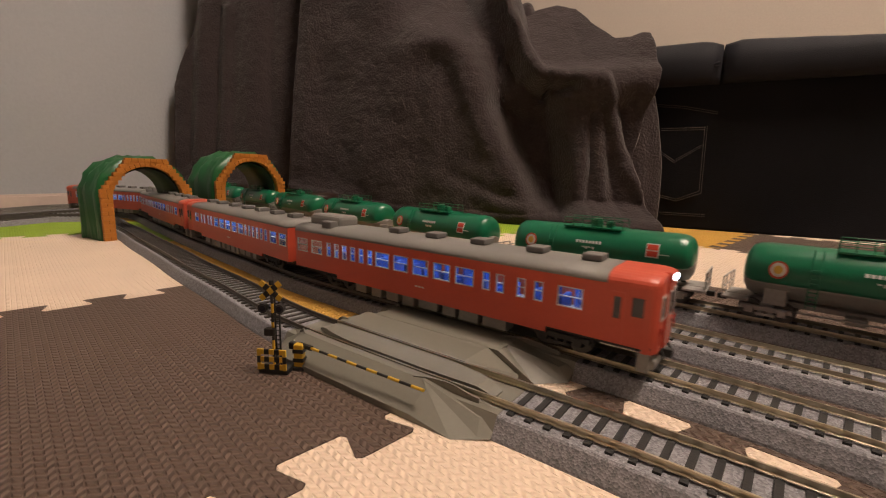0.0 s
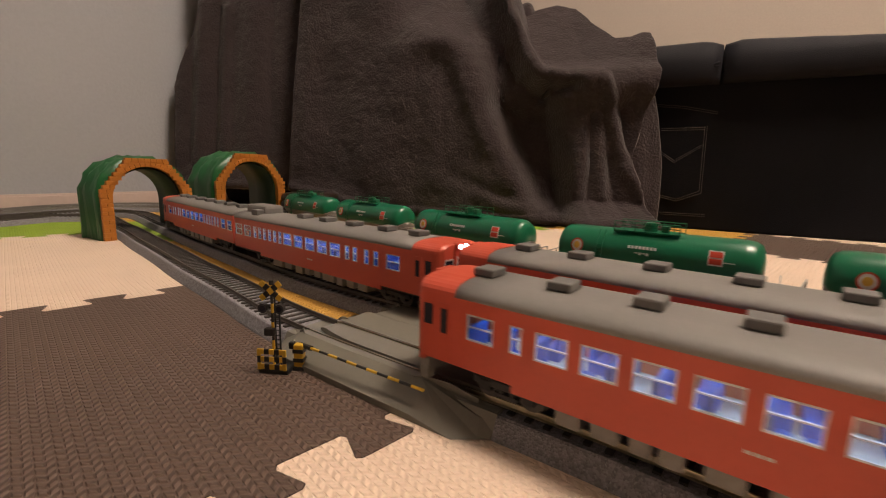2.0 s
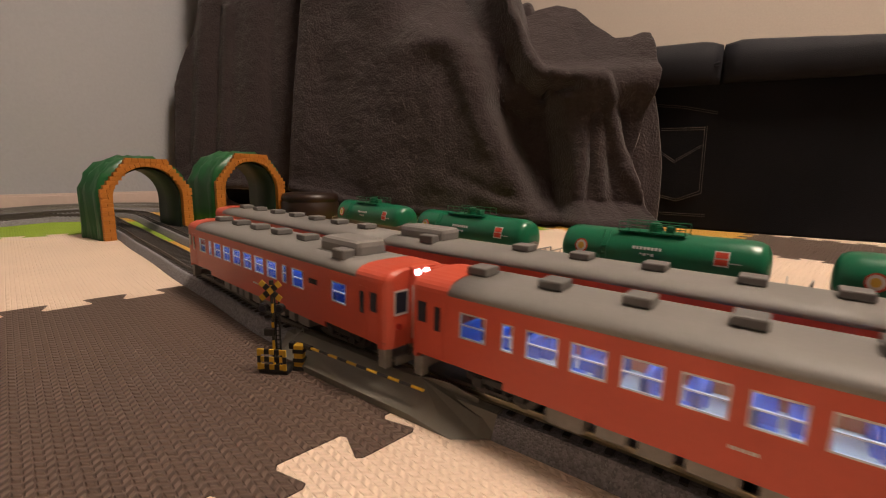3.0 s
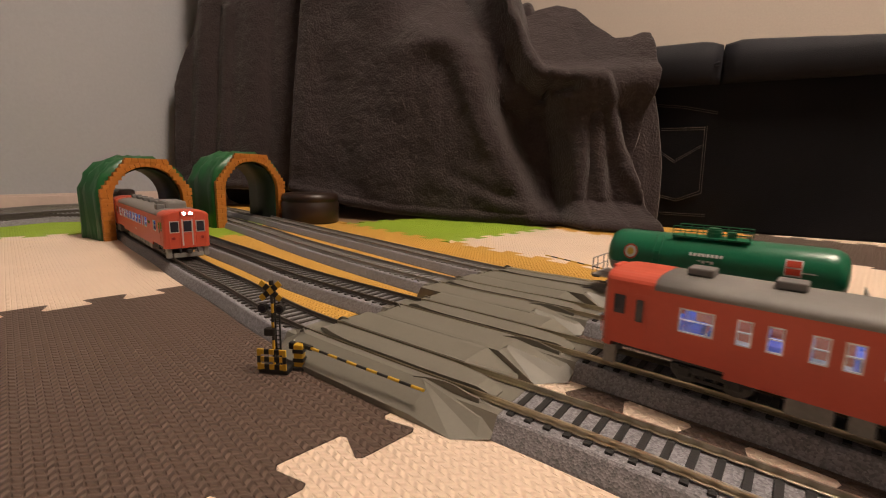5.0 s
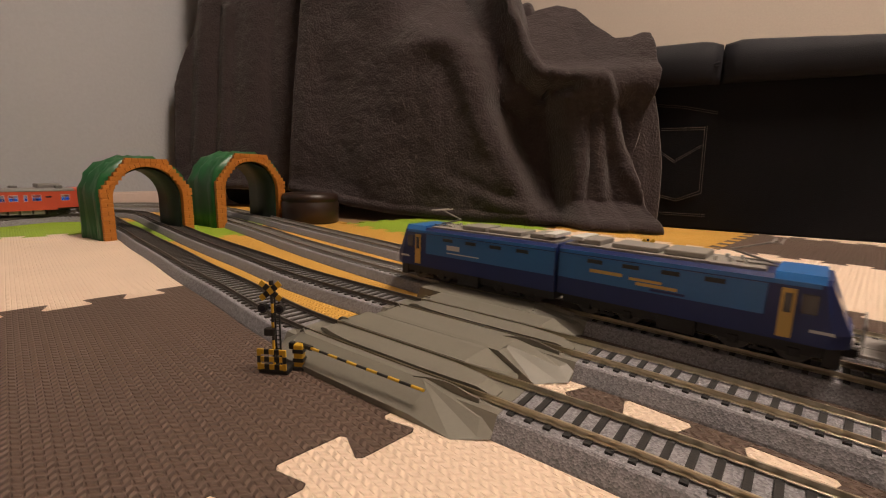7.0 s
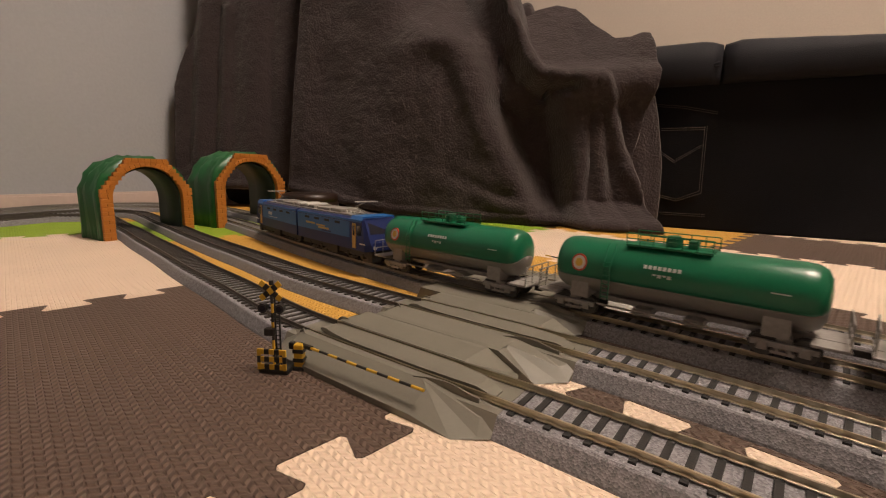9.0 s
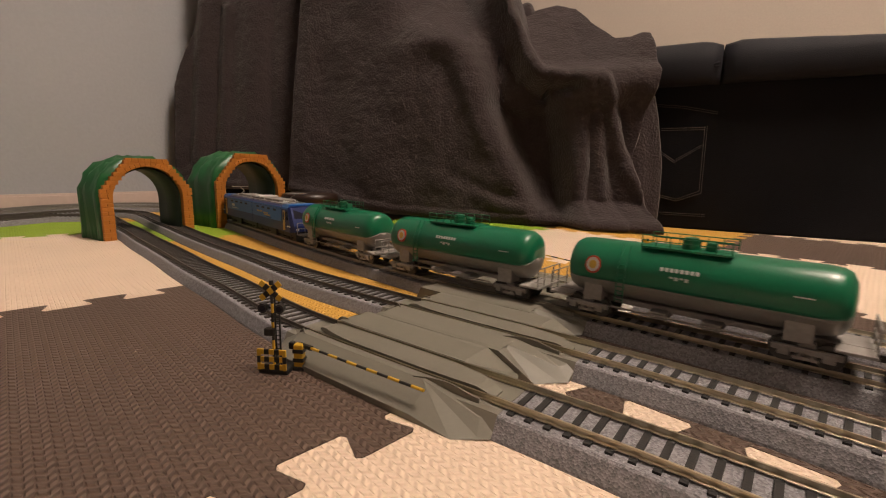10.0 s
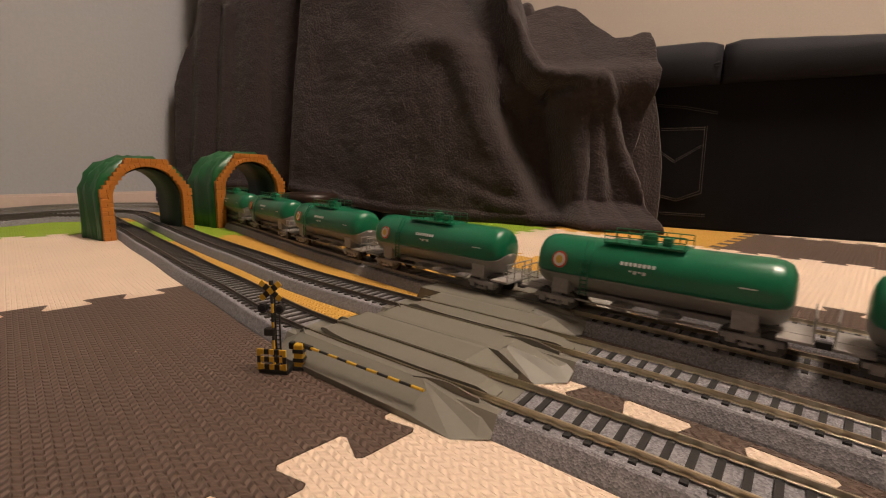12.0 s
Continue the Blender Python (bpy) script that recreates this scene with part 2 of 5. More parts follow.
def sweep(bm, path, s0, s1, profile, step=0.012):
    """A cross-section (side, z) carried along a path."""
    n = max(2, int((s1 - s0) / step) + 1)
    rings = []
    for s in np.linspace(s0, s1, n):
        rings.append([(*path.off(s, o), z) for o, z in profile])
    return loft(bm, rings)


# ---------------------------------------------------------------- room
def slab(name, corners, z0, z1, material, label="", category=""):
    ob = part(name, prism(B(), corners, z0, z1), material)
    return tagged(ob, label, category, kind="structure")


WALL_A, WALL_B = Vector((-0.815, 0.799)), Vector((-0.6874, 1.0617))
wd = (WALL_B - WALL_A).normalized()
wn = Vector((-wd.y, wd.x))
P0, P1 = WALL_A - wd * 3.6, WALL_A + wd * 1.75
# the two walls behind meet at the corner P1
rd = Vector((wd.y, -wd.x))
P2, P3 = P1 + rd * 4.2, P0 + rd * 4.2
CENTRE = (P0 + P1 + P2 + P3) / 4


def wall(name, a, b, material, label):
    d = (b - a).normalized()
    o = Vector((-d.y, d.x)) * 0.1
    if (a + o - CENTRE).length < (a - CENTRE).length:
        o = -o
    slab(name, [tuple(a), tuple(b), tuple(b + o), tuple(a + o)], -0.012, 2.4, material, label, "wall")


slab("floor", [tuple(P0), tuple(P1), tuple(P2), tuple(P3)], -0.06, -0.0105, "under", "brown wooden floor beneath foam play mats", "floor")
wall("wall_west", P0, P1, "wall", "pale grey textured wallpaper wall")
wall("wall_north", P1, P2, "wall_beige", "beige papered wall behind the sofa")
wall("wall_east", P2, P3, "wall_beige", "beige papered wall")
wall("wall_south", P3, P0, "wall_beige", "beige papered wall")
slab("ceiling", [tuple(P0), tuple(P1), tuple(P2), tuple(P3)], 2.4, 2.5, "ceiling", "white papered ceiling", "ceiling")
bm = B()
for a, b, z0, z1, th in ((P0, P1, -0.0105, 0.026, 0.010), (P0, P1, 0.026, 0.0300, 0.005)):
    prism(bm, [tuple(a), tuple(b), tuple(b + rd * th), tuple(a + rd * th)], z0, z1)
tagged(part("baseboard", bm, "baseboard"), "pale wooden baseboard along the wall", "baseboard", kind="structure")

# ceiling lamp out of view
lamp = thing("ceiling_lamp", "round white ceiling lamp with a warm glow", "lamp", at=pose(0.85, 0.05, 2.4))
bm = B()
bmesh.ops.create_cone(bm, cap_ends=True, segments=32, radius1=0.28, radius2=0.30, depth=0.08)
bm.transform(Matrix.Translation((0, 0, -0.042)))
part("shade", bm, glow("lamp_diffuser", (1.0, 0.81, 0.66), LAMP_POWER), lamp)
bm = B()
bmesh.ops.create_cone(bm, cap_ends=True, segments=32, radius1=0.32, radius2=0.32, depth=0.008)
bm.transform(Matrix.Translation((0, 0, -0.002)))
part("ceiling_plate", bm, "ceiling", lamp)

# ---------------------------------------------------------------- foam mats
TILE_A, TILE_B, TILE = 0.165, -0.113, 0.248
PITCH, REACH = TILE / 6, 0.0075
ROOT = math.sqrt(0.5)
TOOTH = ((-0.25, -1), (-0.205, -0.8), (-0.30, 0.7), (-0.27, 1), (0.27, 1), (0.30, 0.7), (0.205, -0.8), (0.25, -1))


def mat_xy(a, b):
    return ((a + b) * ROOT, (a - b) * ROOT)


def teeth_line(length):
    """Dovetail teeth along one edge, as (metres along it, reach)."""
    out = []
    for k in range(round(length / PITCH)):
        out += [((k + 0.5 + u) * PITCH, w) for u, w in TOOTH]
    return out


def seam_a(i, j):
    return TILE_A + TILE * i - (PITCH if i == 0 and j >= 1 else 0.0)


def foam_mat(i, j, colour, shift=0.0, cut=(0.0, 0.0, 0.0, 0.0)):
    """A mat in row i, column j; cut: shares of a mat by which each of its four edges is moved."""
    a0, a1 = seam_a(i - 1, j) + cut[0] * TILE, seam_a(i, j) + cut[1] * TILE
    b1 = TILE_B - TILE * (j - 1) + shift + cut[3] * TILE
    b0 = TILE_B - TILE * j + shift + cut[2] * TILE
    e, g = REACH, 0.00025
    ta, tb = teeth_line(a1 - a0), teeth_line(b1 - b0)
    lo, hi = (-1 if j == 0 else 1), (-1 if j == 1 else 1)
    pts = [(a0 + g, b0 + g)]
    pts += [(a0 + u, b0 + g + e * w * lo) for u, w in ta] + [(a1 - g, b0 + g)]
    pts += [(a1 - g + e * w, b0 + u) for u, w in tb] + [(a1 - g, b1 - g)]
    pts += [(a0 + u, b1 - g + e * w * hi) for u, w in ta[::-1]] + [(a0 + g, b1 - g)]
    pts += [(a0 + g + e * w, b0 + u) for u, w in tb[::-1]]
    bm = B()
    prism(bm, [mat_xy(a, b) for a, b in pts], -0.010, 0.0)
    ob = part("foam_mat", bm, colour)
    tagged(ob, {"brown": "dark brown foam play mat with jigsaw edges", "cream": "cream foam play mat with jigsaw edges",
                "orange": "orange foam play mat with jigsaw edges", "green": "lime green foam play mat with jigsaw edges"}[colour],
           "play mat", "foam play mats")
    return ob


ROWS = {
    -2: {-1: "brown", 0: "cream", 1: "brown", 2: "brown", 3: "cream"},
    -1: {-3: "brown", -2: "cream", -1: "brown", 0: "cream", 1: "brown", 2: "brown", 3: "cream", 4: "green"},
    0: {-3: "brown", -2: "cream", -1: "cream", 0: "cream", 1: "brown", 2: "cream", 3: "green", 4: "green"},
    1: {-3: "brown", -2: "cream", -1: "brown", 0: "brown", 1: "orange", 2: "orange", 3: "green", 4: "orange"},
    2: {-3: "cream", -2: "brown", -1: "cream", 0: "cream", 1: "cream", 2: "green"},
    3: {-3: "brown", -2: "orange", -1: "cream", 0: "brown", 1: "orange"},
    4: {-2: "green", -1: "brown", 0: "cream", 1: "brown"},
}
CUT = {(0, 2): (0, 0, -0.5, 0), (0, 3): (0, 0, 0, -0.5), (1, 3): (0, -0.5, 0, 0)}
for i, row in ROWS.items():
    for j, colour in row.items():
        foam_mat(i, j, colour, -PITCH if i >= 2 else 0.0, CUT.get((i, j), (0, 0, 0, 0)))
foam_mat(1, 3, "orange", 0.0, (0.5, 0.0, 2 / 3, 0.0))

# ---------------------------------------------------------------- tracks
CROSS = {"A": (0.705, 0.828), "B": (0.808, 0.930), "C": (0.933, 1.056), "D": (1.045, 1.170)}
RUN = {"A": (-1.95, 2.6), "B": (-0.6, 3.6), "C": (-0.5, 4.2), "D": (-0.5, 2.9)}
TIE_PITCH = 0.0068
tie_data = {}


def tie_mesh(colour):
    bm = box(B(), -0.00115, 0.00115, -0.0120, 0.0120, 0.0058, TIE_TOP)
    me = bpy.data.meshes.new("tie")
    bmesh.ops.recalc_face_normals(bm, faces=bm.faces[:])
    bm.to_mesh(me)
    bm.free()
    me.materials.append(M[colour])
    return me


def rail_profile(side):
    w, f = 0.00040, 0.0008
    c = side * (GAUGE / 2 + w)
    return [(c - f, TIE_TOP), (c + f, TIE_TOP), (c + f, TIE_TOP + 0.0004), (c + 0.00025, TIE_TOP + 0.0007), (c + w, RAIL_TOP - 0.0007),
            (c + w, RAIL_TOP), (c - w, RAIL_TOP), (c - w, RAIL_TOP - 0.0007), (c - 0.00025, TIE_TOP + 0.0007), (c - f, TIE_TOP + 0.0004)]


def track(key):
    path, (s0, s1), (c0, c1) = PATHS[key], RUN[key], CROSS[key]
    dark = key in "AB"
    top = thing("model_railway_track", "grey ballasted model railway track with " + ("blackened" if dark else "weathered") + " rails", "track", "model railway tracks")
    bed = [(-0.0180, 0.0), (0.0180, 0.0), (0.0177, 0.0010), (0.0146, ROADBED_TOP - 0.0006), (0.0138, ROADBED_TOP), (-0.0138, ROADBED_TOP), (-0.0146, ROADBED_TOP - 0.0006), (-0.0177, 0.0010)]
    for a, b, col in ((s0, c0, "tie_dark" if dark else "tie_grey"), (c1, s1, "tie")):
        part("roadbed", sweep(B(), path, a, b, bed), "ballast", top)
        me = tie_data.setdefault(col, tie_mesh(col))
        rest = B()
        n = int((b - a) / TIE_PITCH)
        for k in range(n):
            s = a + (k + 0.5) * TIE_PITCH
            m = path.place(s)
            if 0.33 < s < 1.35:
                o = new("tie", me)
                o.parent, o.matrix_basis = top, m
            else:
                box(rest, -0.00115, 0.00115, -0.0120, 0.0120, 0.0058, TIE_TOP, 0, m)
        tagged(part("tie_run", rest, col, top), kind="stuff")
    for side in (-1, 1):
        for a, b, col in ((s0, c0 + 0.012, "rail_dark" if dark else "rail_grey"), (c0 + 0.012, s1, "rail")):
            part("rail", sweep(B(), path, a, b, rail_profile(side)), col, top, {"rail": "bright nickel rail", "rail_grey": "dull grey rail", "rail_dark": "blackened rail"}[col])
    return top


# ---------------------------------------------------------------- level crossing plates
def crossing(key):
    path, (s0, s1) = PATHS[key], CROSS[key]
    top = thing("level_crossing", "olive grey plastic level crossing plate set over the rails", "level crossing", "level crossing plates")
    z, g, slot = 0.0106, GAUGE / 2, 0.0016
    near = {"A": (-0.0262, 0.0026), "B": (-0.0314, 0.0104), "C": (-0.0298, 0.0104), "D": (-0.0314, 0.0104)}[key]
    far = {"A": (0.0304, 0.0104), "B": (0.0294, 0.0104), "C": (0.0308, 0.0104), "D": (0.0290, 0.0026)}[key]

    def q(s, o, h):
        return (*path.off(s, o), h)

    def deck(name, profile, a, b, material="deck"):
        return part(name, sweep(B(), path, a, b, profile, 0.006), material, top)
    lead, tail = 0.012, 0.030
    deck("sleeper_base", [(-0.0180, 0.0), (0.0180, 0.0), (0.0140, 0.0078), (-0.0140, 0.0078)], s0, s1)
    a, b = s0 + 0.010, s1 - 0.006
    rings = []
    for s in np.linspace(a, b, 30):
        u0, u1 = min(1.0, (s - a) / 0.034), min(1.0, (b - s) / 0.034)
        left, right = -g + slot + 0.0058 * (1 - u0) ** 2 + 0.0006 * (1 - u1), g - slot - 0.0058 * (1 - u1) ** 2 - 0.0006 * (1 - u0)
        h = z + 0.0003 - 0.0022 * (1 - min(1, min(s - a, b - s) / 0.006))
        rings.append([q(s, left, 0.007), q(s, right, 0.007), q(s, right, h), q(s, left, h)])
    part("centre_slab", loft(B(), rings), "deck", top)
    for side, (edge, low) in ((-1, near), (1, far)):
        inner = side * (g + slot)
        prof = [(edge, 0.0), (inner, 0.0), (inner, z), ((edge * 0.90, z) if low > 0.01 else (inner + side * 0.0040, z)), (edge, low)]
        deck("apron", prof, s0 + lead, s1 - tail)
        for at, end in ((s0 + lead, s0), (s1 - tail, s1)):
            d = end - at
            long = d > 0
            mid = inner * 0.40 + edge * 0.60
            if side > 0 and key != "D" and long:
                # plain slope down beside the neighbouring plate
                v_at, v_end = [q(at, inner, z), q(at, edge, z), q(at, edge, 0), q(at, inner, 0)], [q(end - 0.004, inner, 0.0074), q(at + 0.55 * d, edge, 0.0020), q(at + 0.55 * d, edge, 0), q(end - 0.004, inner, 0)]
                part("ramp", loft(B(), [v_at, v_end]), "deck", top)
                continue
            peak = mid if low > 0.01 else inner + side * 0.0046
            names = {
                "I0": q(at, inner, z), "A": q(at - 0.10 * d, peak, z + 0.0005), "E": q(at, edge, low), "Et": q(at, edge * 0.9, z) if low > 0.01 else q(at, inner + side * 0.0040, z),
                "O": q(at + (0.62 if long else 0.4) * d, edge * 1.0, 0.0), "V": q(at + 0.86 * d, mid * 1.04, 0.0010), "K": q(at + 0.80 * d, mid * 0.80, 0.0052),
                "I2": q(end, inner * 0.45 + edge * 0.55, 0.0008), "I1": q(end, inner, 0.0076), "Ib": q(end, inner, 0.0), "Gb": q(at, inner, 0.0), "Ob": q(at, edge, 0.0),
            }
            bm = B()
            v = {k: bm.verts.new(p) for k, p in names.items()}
            for f in (("A", "Et", "O"), ("Et", "E", "O"), ("E", "Ob", "O"), ("A", "O", "V"), ("A", "V", "K"), ("A", "K", "I0"), ("K", "I1", "I0"), ("K", "I2", "I1"), ("K", "V", "I2"),
                      ("I0", "Et", "A"), ("I2", "Ib", "I1"), ("V", "O", "I2"), ("Gb", "Ib", "I2", "O", "Ob")):
                bm.faces.new([v[k] for k in f])
            part("ramp", bm, "deck", top)
            # upright guard fin beside the rail, flared outward
            bm = B()
            rings = []
            for k in range(9):
                u = k / 8
                s = at + d * (-0.25 + (0.95 if long else 0.6) * u)
                flare = 0.0026 * (1 - u) ** 2
                o = inner + side * (0.0012 + flare)
                h = z + 0.0002 + 0.0012 * math.sin(math.pi * min(1, u * 1.2)) - 0.0030 * max(0, u - 0.6)
                rings.append([q(s, o, z - 0.003), q(s, o + side * 0.0008, z - 0.003), q(s, o + side * 0.0006, h), q(s, o, h)])
            part("guard_fin", loft(bm, rings), "deck", top)
    return top


# ---------------------------------------------------------------- tunnels
def arch(w, spring, h, n=18):
    """Half-outline points of a tunnel mouth from the left foot over the crown to the right foot."""
    pts = [(-w, 0.0), (-w, spring * 0.5), (-w, spring)]
    for k in range(1, n):
        a = math.pi * k / n
        pts.append((-w * math.cos(a), spring + (h - spring) * math.sin(a)))
    return pts + [(w, spring), (w, spring * 0.5), (w, 0.0)]


def stepped(x, z):
    """Brings a point of the portal inside its straight shoulders and flat top."""
    z = min(z, 0.0985)
    lim = 0.0555 - max(0.0, z - 0.062) / 0.0365 * 0.0300
    return (max(-lim, min(lim, x)), z)


def tunnel(m, scale, length):
    top = thing("toy_tunnel", "green toy tunnel with an orange brick portal", "tunnel", "toy tunnels", m)
    inner, outer = arch(0.0435, 0.050, 0.0925), arch(0.0562, 0.058, 0.1045)
    rng = random.Random(4)
    rings = []
    for k in range(12):
        y = 0.004 + (length - 0.004) * k / 11
        swell = 1.0 + 0.015 * math.sin(k * 1.3)
        o = [(x * swell + rng.uniform(-0.0016, 0.0016), y, max(0, z * (1 + 0.015 * math.sin(k * 2.1)) + (rng.uniform(-0.0016, 0.0016) + 0.0016 * math.sin(x * 210 + k) if z else 0))) for x, z in outer]
        rings.append(o + [(x, y, z) for x, z in inner[::-1]])
    shell = B()
    loft(shell, rings)
    shell.transform(Matrix.Scale(scale, 4))
    part("shell", shell, "tunnel_green", top, "mottled green plastic shell", True)
    # added dark layer within the shell; the inside shade is painted by its colour
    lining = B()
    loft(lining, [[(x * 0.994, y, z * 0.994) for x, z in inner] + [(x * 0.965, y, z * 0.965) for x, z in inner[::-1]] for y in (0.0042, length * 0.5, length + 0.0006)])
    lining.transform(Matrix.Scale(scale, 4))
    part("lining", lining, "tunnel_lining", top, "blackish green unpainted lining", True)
    # facing slab behind the bricks
    face = B()
    fo = [stepped(x, z) for x, z in arch(0.0565, 0.056, 0.1020)]
    rings = [[(x, y, z) for x, z in fo] + [(x, y, z) for x, z in arch(0.0438, 0.050, 0.0922)[::-1]] for y in (-0.002, 0.0035)]
    loft(face, rings)
    face.transform(Matrix.Scale(scale, 4))
    portal = part("portal", face, "tunnel_orange", top)
    # bricks: two legs in courses, a ring of arch stones, stepped courses over the shoulders
    brick = box(B(), -0.5, 0.5, -0.5, 0.5, -0.5, 0.5)
    bmesh.ops.bevel(brick, geom=brick.edges[:], offset=0.06, segments=1, affect="EDGES")
    first = None

    def lay(x, z, w, h, turn=0.0):
        nonlocal first, brick
        mm = Matrix.Translation((x * scale, -0.0011 * scale, z * scale)) @ Matrix.Rotation(turn, 4, "Y") @ Matrix.Diagonal((w * scale, 0.0042 * scale, h * scale, 1))
        if first is None:
            first = part("brick", brick, "tunnel_orange", portal)
            first.matrix_basis = mm
        else:
            again(first, "brick", mm, portal)
    course = 0.0052
    for side in (-1, 1):
        for k in range(10):
            z = (k + 0.5) * course
            if k % 2:
                lay(side * 0.0504, z, 0.0132, course * 0.90)
            else:
                lay(side * 0.0470, z, 0.0064, course * 0.90)
                lay(side * 0.0538, z, 0.0064, course * 0.90)
    n = 23
    for k in range(n):
        a = math.pi * (k + 0.5) / n
        lay(-0.0462 * math.cos(a), 0.051 + 0.0437 * math.sin(a), 0.0056, 0.0050, a - math.pi / 2)
    # stepped outer courses
    for k in range(9):
        z = 0.0535 + (k + 0.5) * course
        w = 0.0575 - max(0.0, z - 0.062) / 0.0365 * 0.0300
        for side in (-1, 1):
            lay(side * (w - 0.0038), z, 0.0072, course * 0.92)
            if k < 6:
                lay(side * (w - 0.0105), z, 0.0056, course * 0.88)
    for k in range(7):
        lay((k - 3) * 0.0075, 0.1003, 0.0071, course * 0.92)
    return top


# ---------------------------------------------------------------- crossing signals
def striped_bar(parent, name, a, b, w, n, flat=None):
    """A bar in yellow and black bands, each band a piece."""
    a, b = Vector(a), Vector(b)
    for k in range(n):
        p, q = a.lerp(b, k / n), a.lerp(b, (k + 1) / n)
        bm = B()
        if flat:
            d = (q - p)
            box(bm, -d.length / 2, d.length / 2, -flat / 2, flat / 2, -w / 2, w / 2, 0.0002)
            bm.transform(Matrix.Translation((p + q) / 2) @ d.to_track_quat("X", "Z").to_matrix().to_4x4())
        else:
            rod(bm, p, q, w / 2, 8)
        part(name, bm, "yellow" if k % 2 == 0 else "black", parent)


def signal(m, arm, bands):
    top = thing("crossing_signal", "black and yellow model crossing signal with cross sign and lamps", "signal", "crossing signals", m)
    part("base", box(B(), -0.0068, 0.0068, -0.0042, 0.0042, 0, 0.0026, 0.0006), "black", top)
    # ladder mast
    mast = B()
    for x in (-0.0006, 0.0014):
        rod(mast, (x, 0.0010, 0.002), (x, 0.0010, 0.034), 0.00042, 6)
    for k in range(12):
        rod(mast, (-0.0006, 0.0010, 0.008 + k * 0.0021), (0.0014, 0.0010, 0.008 + k * 0.0021), 0.00025, 5)
    part("ladder", mast, "black", top)
    striped_bar(top, "pole_band", (-0.0010, -0.0006, 0.002), (-0.0010, -0.0006, 0.040), 0.0013, 9)
    rod_top = B()
    rod(rod_top, (-0.0010, -0.0006, 0.040), (-0.0010, -0.0006, 0.0420), 0.0010, 10)
    part("finial", rod_top, "black", top)
    cross = new("cross_sign")
    cross.parent = top
    for sgn in (-1, 1):
        striped_bar(cross, "sign_arm", (-0.0010 - 0.0046, -0.0016, 0.0375 - sgn * 0.0038), (-0.0010 + 0.0046, -0.0016 - 0.0002 * sgn, 0.0375 + sgn * 0.0038), 0.0027, bands, 0.0006)
    for x in (-0.0048, 0.0028):
        bm = rod(B(), (x, -0.0022, 0.0295), (x, 0.0002, 0.0295), 0.0021, 16)
        lamp_head = part("lamp_head", bm, "black", top)
        part("lens", rod(B(), (x, -0.0024, 0.0295), (x, -0.0022, 0.0295), 0.0013, 12), "cabglass", lamp_head)
    part("lamp_arm", rod(B(), (-0.0048, 0, 0.0295), (0.0028, 0, 0.0295), 0.0005, 6), "black", top)
    part("bell_box", box(B(), -0.0045, 0.0004, -0.0026, 0.0002, 0.0170, 0.0205, 0.0005), "black", top)
    # striped guard fence
    fence = new("guard_fence")
    fence.parent = top
    for z in (0.0035, 0.0070, 0.0105):
        striped_bar(fence, "fence_rail", (-0.0062, -0.0040, z), (0.0054, -0.0040, z), 0.0024, 5, 0.0008)
    for x in (-0.0062, 0.0054):
        striped_bar(fence, "fence_post", (x, -0.0040, 0.002), (x, -0.0040, 0.0117), 0.0017, 3, 0.0009)
    # barrier machine and its boom
    side = 1 if arm[0] > 0 else -1
    mx = side * 0.0092
    machine = new("barrier_machine")
    machine.parent = top
    part("machine_foot", box(B(), mx - 0.0030, mx + 0.0030, 0.0006, 0.0056, 0, 0.0016, 0.0004), "black", machine)
    part("machine_body", box(B(), mx - 0.0022, mx + 0.0022, 0.0012, 0.0048, 0.0016, 0.0122, 0.0006), "yellow", machine)
    for k in range(2):
        part("machine_stripe", box(B(), mx - 0.0024, mx + 0.0024, 0.0010, 0.0050, 0.0040 + k * 0.0042, 0.0058 + k * 0.0042), "black", machine)
    part("counterweight", box(B(), mx - side * 0.0036 - 0.0012, mx - side * 0.0036 + 0.0012, 0.0022, 0.0046, 0.0095, 0.0128, 0.0004), "black", machine)
    start = Vector((mx + side * 0.003, 0.0030, 0.0112))
    part("boom_socket", rod(B(), start - Vector(arm).normalized() * 0.004, start + Vector(arm).normalized() * 0.004, 0.0012, 8), "black", machine)
    boom = new("barrier_boom")
    boom.parent = top
    striped_bar(boom, "boom_band", start + Vector(arm).normalized() * 0.004, start + Vector(arm), 0.0012, 11)
    return top


# ---------------------------------------------------------------- blanket, sofa and what stands behind
def seg_dist(x, z, line):
    best = 9.0
    for (x0, z0), (x1, z1) in zip(line, line[1:]):
        dx, dz = x1 - x0, z1 - z0
        t = min(1, max(0, ((x - x0) * dx + (z - z0) * dz) / (dx * dx + dz * dz)))
        best = min(best, math.hypot(x - x0 - t * dx, z - z0 - t * dz))
    return best


def side_of(x, z, line):
    """Signed distance from a line that runs downwards: positive to its right."""
    best, sign = 9.0, 1.0
    for (x0, z0), (x1, z1) in zip(line, line[1:]):
        dx, dz = x1 - x0, z1 - z0
        t = min(1, max(0, ((x - x0) * dx + (z - z0) * dz) / (dx * dx + dz * dz)))
        d = math.hypot(x - x0 - t * dx, z - z0 - t * dz)
        if d < best:
            best, sign = d, (1.0 if (x - x0) * dz - (z - z0) * dx < 0 else -1.0)
    return best * sign


